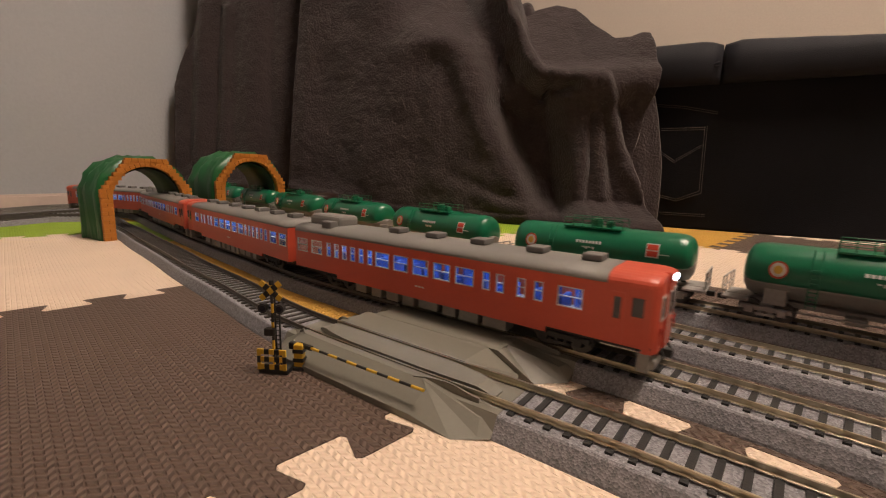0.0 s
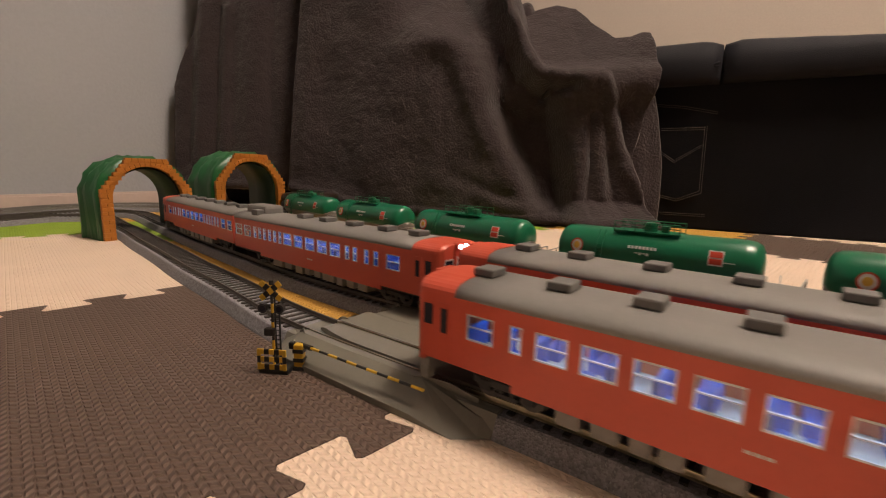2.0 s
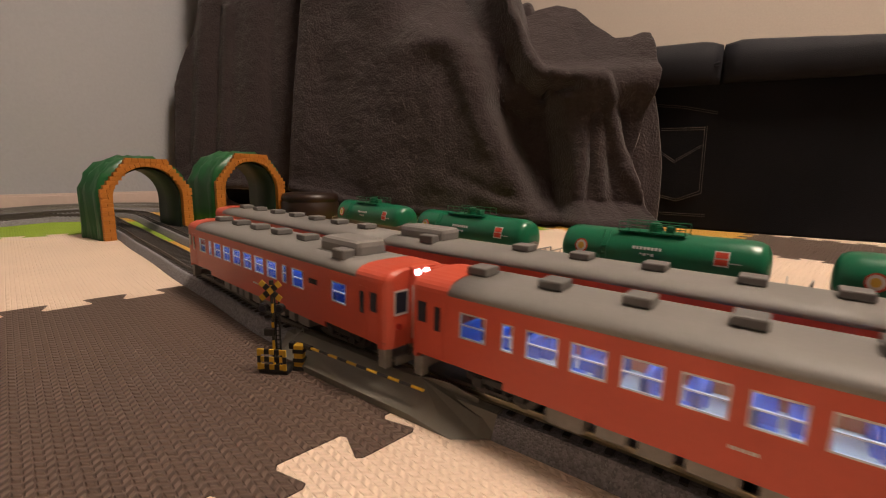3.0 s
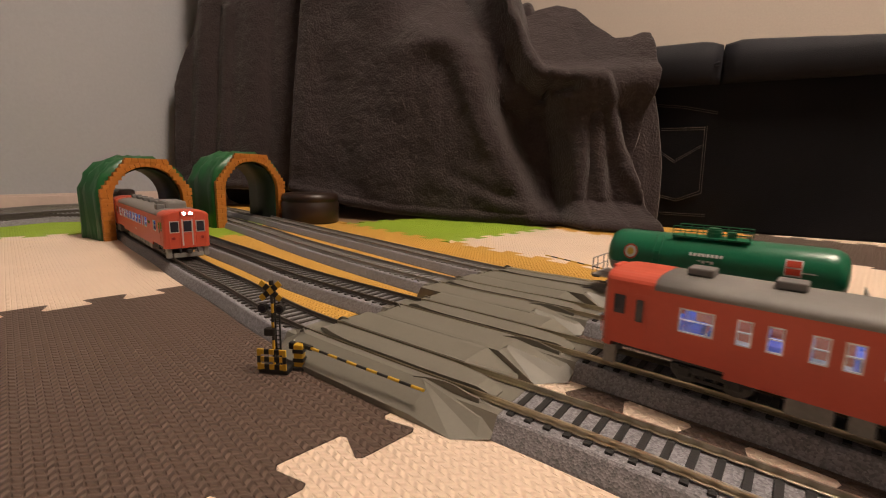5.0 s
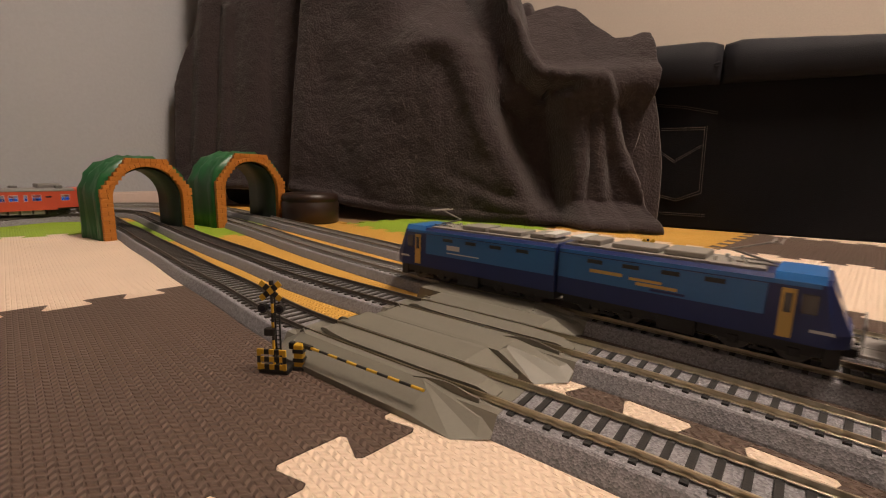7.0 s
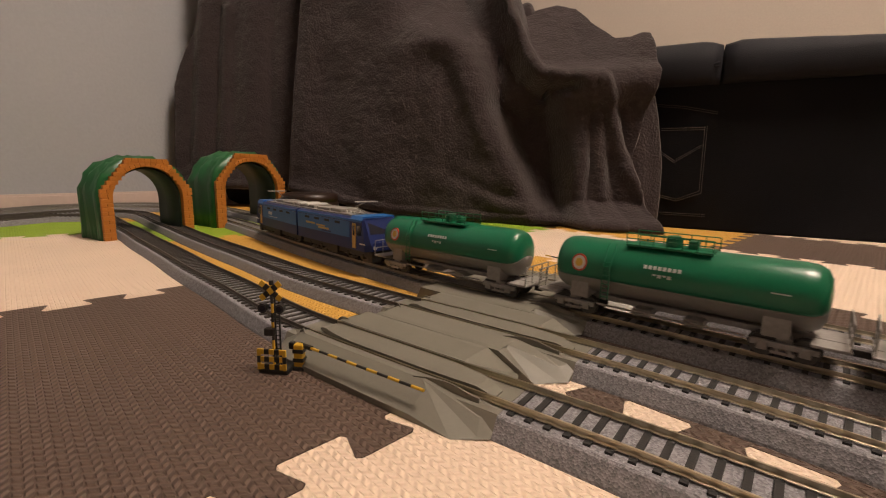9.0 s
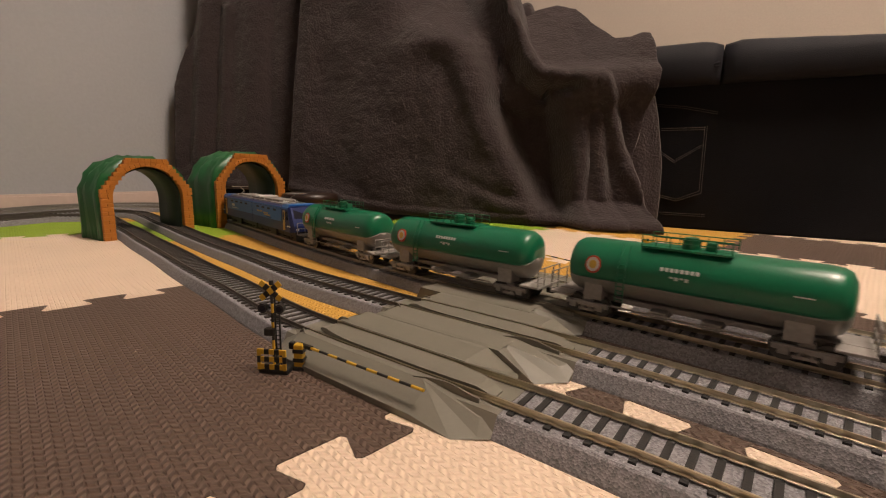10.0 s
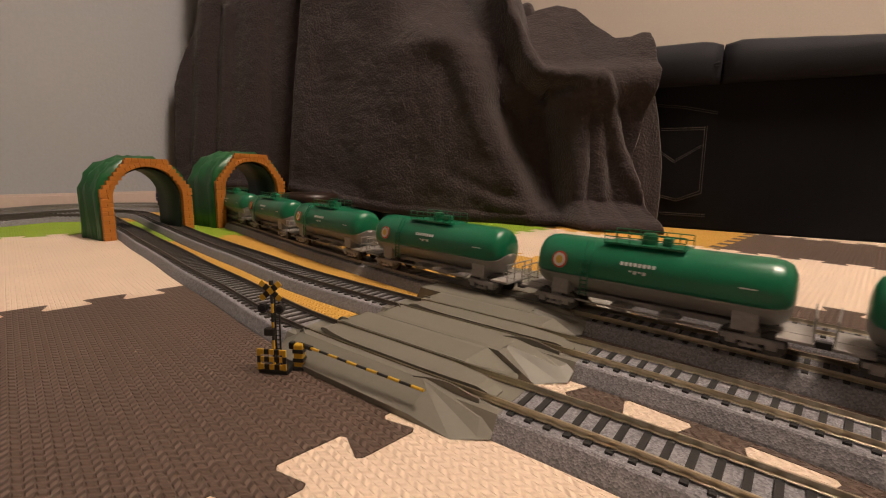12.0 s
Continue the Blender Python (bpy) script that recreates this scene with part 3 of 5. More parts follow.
# folds: the line of the crest or hollow, its half width and how far it stands out
FOLDS = [
    ([(-0.059, 0.360), (-0.004, 0.328), (0.027, 0.297), (0.049, 0.244), (0.068, 0.192), (0.101, 0.125), (0.130, 0.069), (0.154, 0.024)], 0.028, 0.010),
    ([(0.016, 0.285), (0.035, 0.240), (0.052, 0.190), (0.080, 0.130)], 0.009, 0.004),
    ([(0.105, 0.215), (0.135, 0.151), (0.172, 0.071), (0.190, 0.020)], 0.030, -0.018),
    ([(0.100, 0.460), (0.112, 0.394), (0.136, 0.341), (0.152, 0.295), (0.166, 0.270), (0.208, 0.259), (0.246, 0.263)], 0.011, 0.016),
    ([(0.122, 0.300), (0.135, 0.262), (0.176, 0.236), (0.215, 0.246)], 0.014, -0.024),
    ([(0.115, 0.228), (0.160, 0.206), (0.205, 0.222), (0.235, 0.245)], 0.012, 0.009),
    ([(0.247, 0.250), (0.244, 0.150), (0.232, 0.070), (0.231, 0.010)], 0.012, 0.010),
    ([(0.263, 0.250), (0.268, 0.152), (0.276, 0.055)], 0.008, 0.006),
    ([(0.262, 0.262), (0.277, 0.224), (0.303, 0.142), (0.320, 0.095), (0.356, 0.025)], 0.009, 0.013),
    ([(0.250, 0.190), (0.255, 0.100), (0.252, 0.020)], 0.007, -0.005),
    ([(0.288, 0.120), (0.298, 0.060), (0.306, 0.010)], 0.010, -0.007),
    ([(0.318, 0.225), (0.312, 0.170), (0.316, 0.120)], 0.014, -0.010),
    ([(0.060, 0.052), (0.110, 0.030), (0.180, 0.022)], 0.012, 0.006),
    ([(0.020, 0.085), (0.070, 0.060), (0.120, 0.050)], 0.014, -0.005),
    ([(-0.100, 0.330), (-0.030, 0.322), (0.010, 0.318)], 0.018, 0.002),
    ([(-0.100, 0.300), (-0.130, 0.100)], 0.060, 0.008),
    ([(-0.030, 0.250), (-0.020, 0.080)], 0.022, 0.005),
    ([(-0.220, 0.450), (-0.240, 0.100)], 0.050, -0.008),
    ([(-0.290, 0.450), (-0.310, 0.100)], 0.020, 0.005),
    ([(-0.516, 0.438), (-0.527, 0.330), (-0.533, 0.109)], 0.012, -0.006),
    ([(-0.500, 0.438), (-0.507, 0.330), (-0.510, 0.109)], 0.014, 0.008),
    ([(-0.440, 0.500), (-0.445, 0.050)], 0.035, 0.010),
    ([(-0.395, 0.500), (-0.400, 0.050)], 0.014, -0.006),
    ([(-0.585, 0.450), (-0.598, 0.100)], 0.014, -0.006),
    ([(-0.560, 0.450), (-0.572, 0.100)], 0.016, 0.008),
]
CORNER = [(-0.060, 0.600), (-0.030, 0.400), (0.000, 0.330), (0.027, 0.297), (0.049, 0.244), (0.068, 0.192), (0.101, 0.125), (0.130, 0.069), (0.160, 0.010)]
DRAPE = [(0.096, 0.600), (0.104, 0.440), (0.112, 0.394), (0.138, 0.341), (0.157, 0.295), (0.160, 0.262)]
PANEL = [(0.192, 0.215), (0.206, 0.150), (0.210, 0.112), (0.215, 0.052), (0.224, 0.0)]
OVERLAP = [(-0.310, 0.600), (-0.317, 0.446), (-0.327, 0.329), (-0.334, 0.210), (-0.341, 0.053), (-0.343, 0.0)]


def sstep(a, b, x):
    t = min(1, max(0, (x - a) / (b - a)))
    return t * t * (3 - 2 * t)


def cloth_y(x, z):
    """How far back the cloth hangs."""
    y = np.interp(x, [-0.72, -0.32, 0.07, 0.34, 0.45], [1.005, 0.955, 0.82, 0.745, 0.72]) + 0.12 * z
    for line, w, amp in FOLDS:
        d = seg_dist(x, z, line) / w
        if d < 3:
            y -= amp * math.exp(-d * d)
    # the sheet over the seat's front lies in front of the one beside it
    y += 0.040 * (1 - sstep(-0.007, 0.007, side_of(x, z, OVERLAP)))
    # past the seat's corner the cloth turns back, then comes forward over the arm
    y += 0.060 * sstep(-0.004, 0.080, side_of(x, z, CORNER)) * sstep(0.0, 0.05, z) * (1 - sstep(0.200, 0.270, z) * sstep(0.08, 0.16, x))
    if z < 0.30:
        y -= 0.050 * sstep(-0.010, 0.026, side_of(x, z, PANEL)) * (1 - sstep(0.215, 0.285, z))
    y += 0.022 * sstep(-0.004, 0.020, side_of(x, z, DRAPE)) * sstep(0.262, 0.300, z)
    # tops of the cushion and of the arm slope away
    y += 0.6 * max(0.0, z - 0.335) * (1 - sstep(0.02, 0.11, x)) * sstep(-0.16, -0.04, x)
    edge = np.interp(x, [0.13, 0.16, 0.253, 0.297, 0.338, 0.36], [0.300, 0.278, 0.262, 0.276, 0.298, 0.300])
    y += 0.85 * sstep(0.12, 0.16, x) * (math.sqrt((z - edge) ** 2 + 0.0002) + z - edge) / 2
    y += 0.005 * noise.noise((x * 11, z * 9, 1.0)) + 0.0030 * noise.noise((x * 26, z * 22, 7.0)) * sstep(-0.34, -0.30, x)
    return y + 0.0014 * noise.noise((x * 75, z * 75, 5.0)) + 0.0008 * noise.noise((x * 190, z * 190, 2.0))


def blanket():
    xs = [-0.72, -0.351, -0.341, -0.275, -0.196, -0.097, 0.02, 0.40]
    zlow = [0.045, 0.045, 0.046, 0.036, 0.020, 0.009, 0.0045, 0.0045]
    tx = [-0.720, 0.098, 0.112, 0.135, 0.162, 0.178, 0.227, 0.263, 0.283, 0.306, 0.326, 0.344, 0.365, 0.367]
    tz = [0.660, 0.660, 0.500, 0.424, 0.436, 0.425, 0.440, 0.427, 0.380, 0.341, 0.339, 0.346, 0.340, 0.327]
    right_z, right_x = [0.0, 0.062, 0.104, 0.161, 0.218, 0.264, 0.314, 0.34], [0.352, 0.338, 0.322, 0.334, 0.344, 0.354, 0.362, 0.362]
    nx, nz = 330, 170
    bm = B()
    rows = []
    for j in range(nz + 1):
        row = []
        for i in range(nx + 1):
            x = -0.632 + 0.987 * i / nx
            v = j / nz
            z0, z1 = np.interp(x, xs, zlow), np.interp(x, tx, tz)
            z = z0 + (z1 - z0) * v
            x += (np.interp(z, right_z, right_x) - 0.355) * sstep(0.25, 0.355, x)
            x += 0.060 * sstep(0.26, 0.46, z) * math.exp(-(x + 0.632) / 0.07)
            y = cloth_y(x, z)
            # thick rolled hem
            y -= 0.004 * (1 - sstep(0.010, 0.016, z - z0)) - 0.004 * (1 - sstep(0.0, 0.003, z - z0))
            row.append(bm.verts.new((x, y, z)))
        rows.append(row)
    for a, b in zip(rows, rows[1:]):
        for i in range(nx):
            bm.faces.new((a[i], a[i + 1], b[i + 1], b[i]))
    ob = part("fleece_blanket", bm, "blanket", None, "", True)
    tagged(ob, "dark grey fleece blanket draped in folds over a seat", "blanket")
    mod = ob.modifiers.new("thick", "SOLIDIFY")
    mod.thickness, mod.offset = 0.005, -1
    # the turned-back right edge behind it
    bm = B()
    rings = []
    for k in range(30):
        z = 0.0045 + 0.275 * k / 29
        x = np.interp(z, [0.016, 0.059, 0.115, 0.199, 0.264, 0.29], [0.374, 0.377, 0.378, 0.367, 0.352, 0.345])
        y = 0.762 + 0.12 * z
        w = 0.0015 * math.sin(z * 90)
        rings.append([(x - 0.070, y + 0.006, z), (x - 0.030 + w, y - 0.004, z), (x - 0.014, y + 0.004 + w, z), (x - 0.004, y - 0.003, z), (x, y + 0.002, z), (x - 0.002, y + 0.009, z), (x - 0.070, y + 0.016, z)])
    loft(bm, rings)
    part("turned_hem", bm, "blanket", ob, "turned-back hem of the blanket", True)
    # bunched cloth over the top of the seat's back
    bm = B()
    rings = []
    for k in range(25):
        u = k / 24
        x = 0.10 + 0.125 * u
        zt = 0.470 - 0.045 * u + 0.008 * math.sin(u * 14)
        y = 1.01 + 0.02 * math.sin(u * 9)
        rings.append([(x, y, 0.36), (x, y - 0.012, zt - 0.030), (x, y, zt - 0.008), (x, y + 0.02, zt), (x, y + 0.08, zt - 0.004), (x, y + 0.08, 0.36)])
    loft(bm, rings)
    part("bunched_fold", bm, "blanket", ob, "dark bunched fold of the blanket", True)


def covered_seat():
    top = thing("covered_seat", "dark upholstered seat hidden beneath the blanket", "seat")
    # unseen bulk, carried down to the floor to block light beneath the hem
    part("seat_body", box(B(), -0.55, 0.12, 1.08, 1.30, 0.0, 0.62, 0.03), "denim", top)
    part("seat_arm", box(B(), 0.14, 0.33, 1.02, 1.60, 0.05, 0.36, 0.03), "denim", top)
    for x in (-0.36, 0.22):
        part("leg", box(B(), x, x + 0.05, 1.25, 1.30, 0.0, 0.05), "darkwood", top)


def round_pot():
    top = thing("wooden_drum", "low round dark brown wooden drum on the mat", "drum", "", pose(-0.232, 0.760, 0.0))
    rings = []
    for r, z in ((0.044, 0.0), (0.047, 0.002), (0.048, 0.02), (0.048, 0.034), (0.0465, 0.0355), (0.0465, 0.038), (0.048, 0.0395), (0.046, 0.048), (0.040, 0.050)):
        rings.append([(r * math.cos(k * math.pi / 16), r * math.sin(k * math.pi / 16), z) for k in range(32)])
    part("drum_body", loft(B(), rings), "darkwood", top, "", True)


def denim_sofa():
    a, d = Vector((0.4756, 0.785)), Vector((0.880, -0.475))
    n = Vector((-d.y, d.x))
    m = Matrix(((d.x, n.x, 0, a.x), (d.y, n.y, 0, a.y), (0, 0, 1, 0), (0, 0, 0, 1)))
    top = thing("denim_sofa", "low dark navy denim sofa with stitched back pocket", "sofa", "", m)
    part("front_panel", box(B(), -0.46, 1.6, 0.0, 0.60, 0.0, 0.255, 0.004), "denim", top)

    def cushion(x0, x1, droop, top_z=0.329):
        bm = B()
        n1 = 28
        rings = []
        for i in range(n1 + 1):
            u = i / n1
            x = x0 + (x1 - x0) * u
            e = min(1.0, min(u, 1 - u) * (x1 - x0) / 0.035)
            tuck = (1 - e) ** 2
            zt = top_z - 0.006 * tuck + droop * u
            wob = 0.0025 * noise.noise((x * 30, 1, 2))
            f = -0.022 + 0.009 * tuck + wob
            rings.append([(x, 0.02, 0.252), (x, f + 0.004, 0.252), (x, f, 0.262), (x, f - 0.002 + wob, 0.288), (x, f + 0.006, zt - 0.012), (x, f + 0.03, zt - 0.003),
                          (x, 0.12, zt), (x, 0.58, zt), (x, 0.58, 0.252)])
        return part("cushion", loft(bm, rings), "denim_light", top, "folded navy denim cushion", True)
    cushion(-0.46, -0.010, 0.0)
    cushion(-0.007, 0.62, -0.046)
    cushion(0.625, 1.6, 0.0, 0.300)
    # creases beside the join
    for sgn in (-1, 1):
        for k in range(2):
            part("crease", rod(B(), (-0.006 + sgn * 0.008, -0.016, 0.285 - 0.006 * k), (-0.006 + sgn * (0.045 + 0.03 * k), -0.0225, 0.272 + 0.010 * k), 0.0022, 8, 0.0004), "denim_light", top, "", True)
    # back pocket and stitching
    pocket = B()
    prism(pocket, [(-0.092, 0.183), (-0.022, 0.183), (-0.018, 0.068), (-0.055, 0.052), (-0.092, 0.062)], 0, 0.0035)
    pocket.transform(Matrix.Rotation(radians(90), 4, "X"))
    pk = part("back_pocket", pocket, "denim", top)

    def stitches(pts, parent, y):
        for (x0, z0), (x1, z1) in zip(pts, pts[1:]):
            length = math.hypot(x1 - x0, z1 - z0)
            k = max(1, int(length / 0.0034))
            bm = B()
            for i in range(k):
                t0, t1 = (i + 0.1) / k, (i + 0.8) / k
                rod(bm, (x0 + (x1 - x0) * t0, y, z0 + (z1 - z0) * t0), (x0 + (x1 - x0) * t1, y, z0 + (z1 - z0) * t1), 0.0004, 4)
            tagged(part("stitch_line", bm, "stitch", parent), kind="stuff")
    for off in (0.0, 0.0035):
        stitches([(-0.020 - off, 0.183), (-0.017 - off, 0.066 + off), (-0.055, 0.050 + off), (-0.090, 0.058 + off)], pk, -0.0037)
        stitches([(-0.092, 0.180 - off), (-0.022, 0.180 - off)], pk, -0.0037)
        stitches([(-0.090, 0.140 - off), (-0.066, 0.123 - off), (-0.021, 0.153 - off)], pk, -0.0037)
        stitches([(-0.110, 0.224 - off), (-0.06, 0.218 - off), (-0.006, 0.206 - off)], top, -0.0005)
        stitches([(-0.110, 0.028 - off), (-0.006, 0.028 - off)], top, -0.0005)


# ---------------------------------------------------------------- trains
def side_wall(bm, x0, x1, z0, z1, y0, y1, holes):
    """A wall along x with rectangular openings (xa, xb, za, zb) through it, as one closed shell."""
    xs = sorted({x0, x1} | {h[0] for h in holes} | {h[1] for h in holes})
    zs = sorted({z0, z1} | {h[2] for h in holes} | {h[3] for h in holes})
    made = {}

    def v(i, k, y):
        if (i, k, y) not in made:
            made[(i, k, y)] = bm.verts.new((xs[i], y, zs[k]))
        return made[(i, k, y)]

    def solid(i, k):
        if not (0 <= i < len(xs) - 1 and 0 <= k < len(zs) - 1):
            return False
        cx, cz = (xs[i] + xs[i + 1]) / 2, (zs[k] + zs[k + 1]) / 2
        return not any(h[0] < cx < h[1] and h[2] < cz < h[3] for h in holes)
    for i in range(len(xs) - 1):
        for k in range(len(zs) - 1):
            if not solid(i, k):
                continue
            for y in (y0, y1):
                bm.faces.new((v(i, k, y), v(i + 1, k, y), v(i + 1, k + 1, y), v(i, k + 1, y)))
            for di, dk, (a, b) in ((-1, 0, ((i, k), (i, k + 1))), (1, 0, ((i + 1, k), (i + 1, k + 1))), (0, -1, ((i, k), (i + 1, k))), (0, 1, ((i, k + 1), (i + 1, k + 1)))):
                if not solid(i + di, k + dk):
                    bm.faces.new((v(*a, y0), v(*b, y0), v(*b, y1), v(*a, y1)))


def shorten(car, k):
    """Set the length of a vehicle, wheels and frames of its bogies left as they are."""
    done = set()
    for o in car.children:
        if o.name.split(".")[0] == "bogie":
            o.location.x *= k
            continue
        for q in (o, *o.children_recursive):
            q.location.x *= k
            if q.data and q.data.name not in done:
                done.add(q.data.name)
                q.data.transform(Matrix.Diagonal((k, 1, 1, 1)))
    return car


def bogie(parent, x, material, wheel_r=0.0054, base=0.0135, axles=(-1, 1)):
    bg = new("bogie")
    bg.parent, bg.matrix_basis = parent, pose(x, 0, 0)
    bm = B()
    for y in (-0.0112, 0.0112):
        box(bm, -base, base, y - 0.0012, y + 0.0012, 0.0052, 0.0080, 0.0004)
        for a in axles:
            cx = a * base * 0.62
            box(bm, cx - 0.0022, cx + 0.0022, y - 0.0018, y + 0.0018, 0.0034, 0.0074, 0.0004)
        for k in (-0.0022, 0.0022):
            rod(bm, (k, y, 0.0036), (k, y, 0.0076), 0.0013, 8)
        box(bm, -0.0045, 0.0045, y - 0.0013, y + 0.0013, 0.0026, 0.0040)
    box(bm, -0.003, 0.003, -0.010, 0.010, 0.006, 0.010)
    part("side_frame", bm, material, bg)
    for a in axles:
        w = B()
        cx = a * base * 0.62
        for y in (-1, 1):
            rod(w, (cx, y * 0.0074, wheel_r), (cx, y * 0.0096, wheel_r), wheel_r, 20)
            rod(w, (cx, y * 0.0070, wheel_r), (cx, y * 0.0074, wheel_r), wheel_r + 0.0007, 20)
            rod(w, (cx, y * 0.0096, wheel_r), (cx, y * 0.0100, wheel_r), wheel_r * 0.45, 12)
        rod(w, (cx, -0.0075, wheel_r), (cx, 0.0075, wheel_r), 0.001, 8)
        part("wheelset", w, "wheel", bg)
    return bg


HALF = 0.1355


def roof_rings(xs, half_w, z0, z1, squeeze=None):
    rings = []
    for k, x in enumerate(xs):
        q = squeeze[k] if squeeze else 1.0
        ring = []
        for i in range(15):
            a = math.pi * i / 14
            c = math.cos(a)
            ring.append((x, half_w * q * math.copysign(abs(c) ** 0.55, c), z0 + (z1 - z0) * q * math.sin(a) ** 0.9))
        rings.append(ring)
    return rings


def railcar(label, wide, narrow, cabs, vents, cooler, group, lit=()):
    """A diesel railcar; wide and narrow: window centres along x; cabs: the ends (+1, -1) with a driver's cab; lit: those with lit headlamps."""
    car = thing("model_railcar", label, "railcar", group)
    w, t, z0, z1 = 0.0180, 0.0009, 0.0108, 0.0365
    wz0, wz1 = 0.0225, 0.0318
    holes = [(x - 0.0066, x + 0.0066, wz0, wz1) for x in wide] + [(x - 0.0026, x + 0.0026, wz0, wz1) for x in narrow]
    for s in (-1, 1):
        y0, y1 = min(s * w, s * (w - t)), max(s * w, s * (w - t))
        body = B()
        side_wall(body, -HALF + (0.0045 if -1 in cabs else 0), HALF - (0.0045 if 1 in cabs else 0), z0 + 0.0008, z1, y0, y1, holes)
        side = part("side_wall", body, "red", car, "vermilion painted side with window openings")
        part("skirt", box(B(), -HALF * 0.62, HALF * 0.62, y0, y1, z0 - 0.0018, z0 + 0.0008), "red", side)
    for e in (-1, 1):
        if e in cabs:
            continue
        part("end_wall", box(B(), min(e * HALF, e * (HALF - t)), max(e * HALF, e * (HALF - t)), -w + t, w - t, z0 + 0.0008, z1 + 0.0006), "red", car)
    part("floor_pan", box(B(), -HALF + t, HALF - t, -w + t, w - t, z0 + 0.0008, z0 + 0.0018), "chassis_dark", car)
    # windows with silver sashes
    for kind, hw, centres in (("wide", 0.0066, wide), ("narrow", 0.0026, narrow)):
        sash = glass_pane = None
        for x in centres:
            for s in (-1, 1):
                mm = pose(x, s * (w - t / 2), 0, 0, 0, 0 if s < 0 else 180)
                if sash is None:
                    fb = B()
                    for a, b, c, d in ((-hw, hw, wz0, wz0 + 0.0005), (-hw, hw, wz1 - 0.0005, wz1), (-hw, -hw + 0.0005, wz0 + 0.0005, wz1 - 0.0005),
                                       (hw - 0.0005, hw, wz0 + 0.0005, wz1 - 0.0005), (-hw + 0.0005, hw - 0.0005, 0.0272, 0.0276)):
                        box(fb, a, b, -0.0006, 0.0002, c, d)
                    sash = part("window", fb, "sash", car)
                    sash.matrix_basis = mm
                    gp = box(B(), -hw + 0.0005, hw - 0.0005, -0.0002, 0.0, wz0 + 0.0005, wz1 - 0.0005)
                    glass_pane = part("pane", gp, "pane", sash)
                    glass_pane.visible_shadow = False
                else:
                    o = again(sash, "window", mm, car)
                    g2 = again(glass_pane, "pane", Matrix(), o)
                    g2.visible_shadow = False
    for s in (-1, 1):
        y = s * (w + 0.0001)
        for k in range(3):
            part("number_bar", box(B(), -0.006 + k * 0.0026, -0.0040 + k * 0.0026, min(y, y - s * 0.0002), max(y, y - s * 0.0002), 0.0158, 0.0167), "white", car)
        if len(cabs) == 2:
            part("side_vent", box(B(), 0.0680, 0.0770, min(y, y + s * 0.0003), max(y, y + s * 0.0003), 0.0272, 0.0296, 0.0001), "cabglass", car)
    # roof
    xs = [-HALF, -HALF + 0.003, HALF - 0.003, HALF]
    ends = (0.0 if -1 not in cabs else 0.022, 0.0 if 1 not in cabs else 0.022)
    part("roof", loft(B(), roof_rings(np.linspace(-HALF + ends[0], HALF - ends[1], 12), w + 0.0002, z1, 0.0418)), "roof", car, "grey roof", True)
    for x in vents:
        vent = part("roof_vent", box(B(), x - 0.0052, x + 0.0052, -0.0048, 0.0048, 0.0420, 0.0450, 0.0006), "roofbox", car)
        part("vent_base", box(B(), x - 0.0044, x + 0.0044, -0.0040, 0.0040, 0.0400, 0.0420), "roofbox", vent)
    for x in cooler:
        unit = part("roof_cooler", box(B(), x - 0.0185, x + 0.0185, -0.0088, 0.0088, 0.0395, 0.0482, 0.0026), "roof", car, "rounded grey roof air conditioner")
        part("cooler_skirt", box(B(), x - 0.0195, x + 0.0195, -0.0098, 0.0098, 0.0390, 0.0418, 0.0005), "roofbox", unit)
        part("cooler_duct", box(B(), x + 0.006, x + 0.017, -0.0150, -0.0085, 0.0405, 0.0452, 0.0008), "roofbox", car)
    # cabs
    for e in cabs:
        cab = new("cab")
        cab.parent, cab.matrix_basis = car, pose(0, 0, 0, 0, 0, 0 if e > 0 else 180)
        part("cab_roof", loft(B(), roof_rings([HALF - 0.022, HALF - 0.008, HALF - 0.0035, HALF - 0.0005, HALF + 0.0012], w + 0.0003, z1, 0.0420, [1, 1, 0.985, 0.93, 0.80])), "red", cab)
        bm = B()
        prism(bm, [(HALF - 0.0045, -w), (HALF - 0.0018, -w + 0.0005), (HALF - 0.0002, -w + 0.0016), (HALF + 0.0012, -w + 0.0042), (HALF + 0.0012, w - 0.0042), (HALF - 0.0002, w - 0.0016),
                   (HALF - 0.0018, w - 0.0005), (HALF - 0.0045, w)], z0 - 0.001, z1 + 0.0005)
        box(bm, HALF + 0.0012, HALF + 0.0022, -0.0058, 0.0058, z0 - 0.001, 0.0385, 0.0004)
        part("cab_front", bm, "red", cab)
        for y0, y1 in ((-0.0136, -0.0064), (0.0064, 0.0136)):
            bm = B()
            for a, b, c, d in ((y0, y1, 0.0232, 0.0239), (y0, y1, 0.0325, 0.0332), (y0, y0 + 0.0006, 0.0239, 0.0325), (y1 - 0.0006, y1, 0.0239, 0.0325)):
                box(bm, HALF + 0.0012, HALF + 0.0017, a, b, c, d)
            fr = part("windscreen_frame", bm, "sash", cab)
            part("windscreen", box(B(), HALF + 0.0012, HALF + 0.0015, y0 + 0.0006, y1 - 0.0006, 0.0239, 0.0325), "cabglass", fr)
        part("door_window", box(B(), HALF + 0.0022, HALF + 0.0025, -0.0032, 0.0032, 0.0240, 0.0330), "cabglass", cab)
        bm = B()
        box(bm, HALF - 0.001, HALF + 0.0030, -0.0052, 0.0052, 0.0375, 0.0418, 0.0008)
        part("lamp_housing", bm, "red", cab)
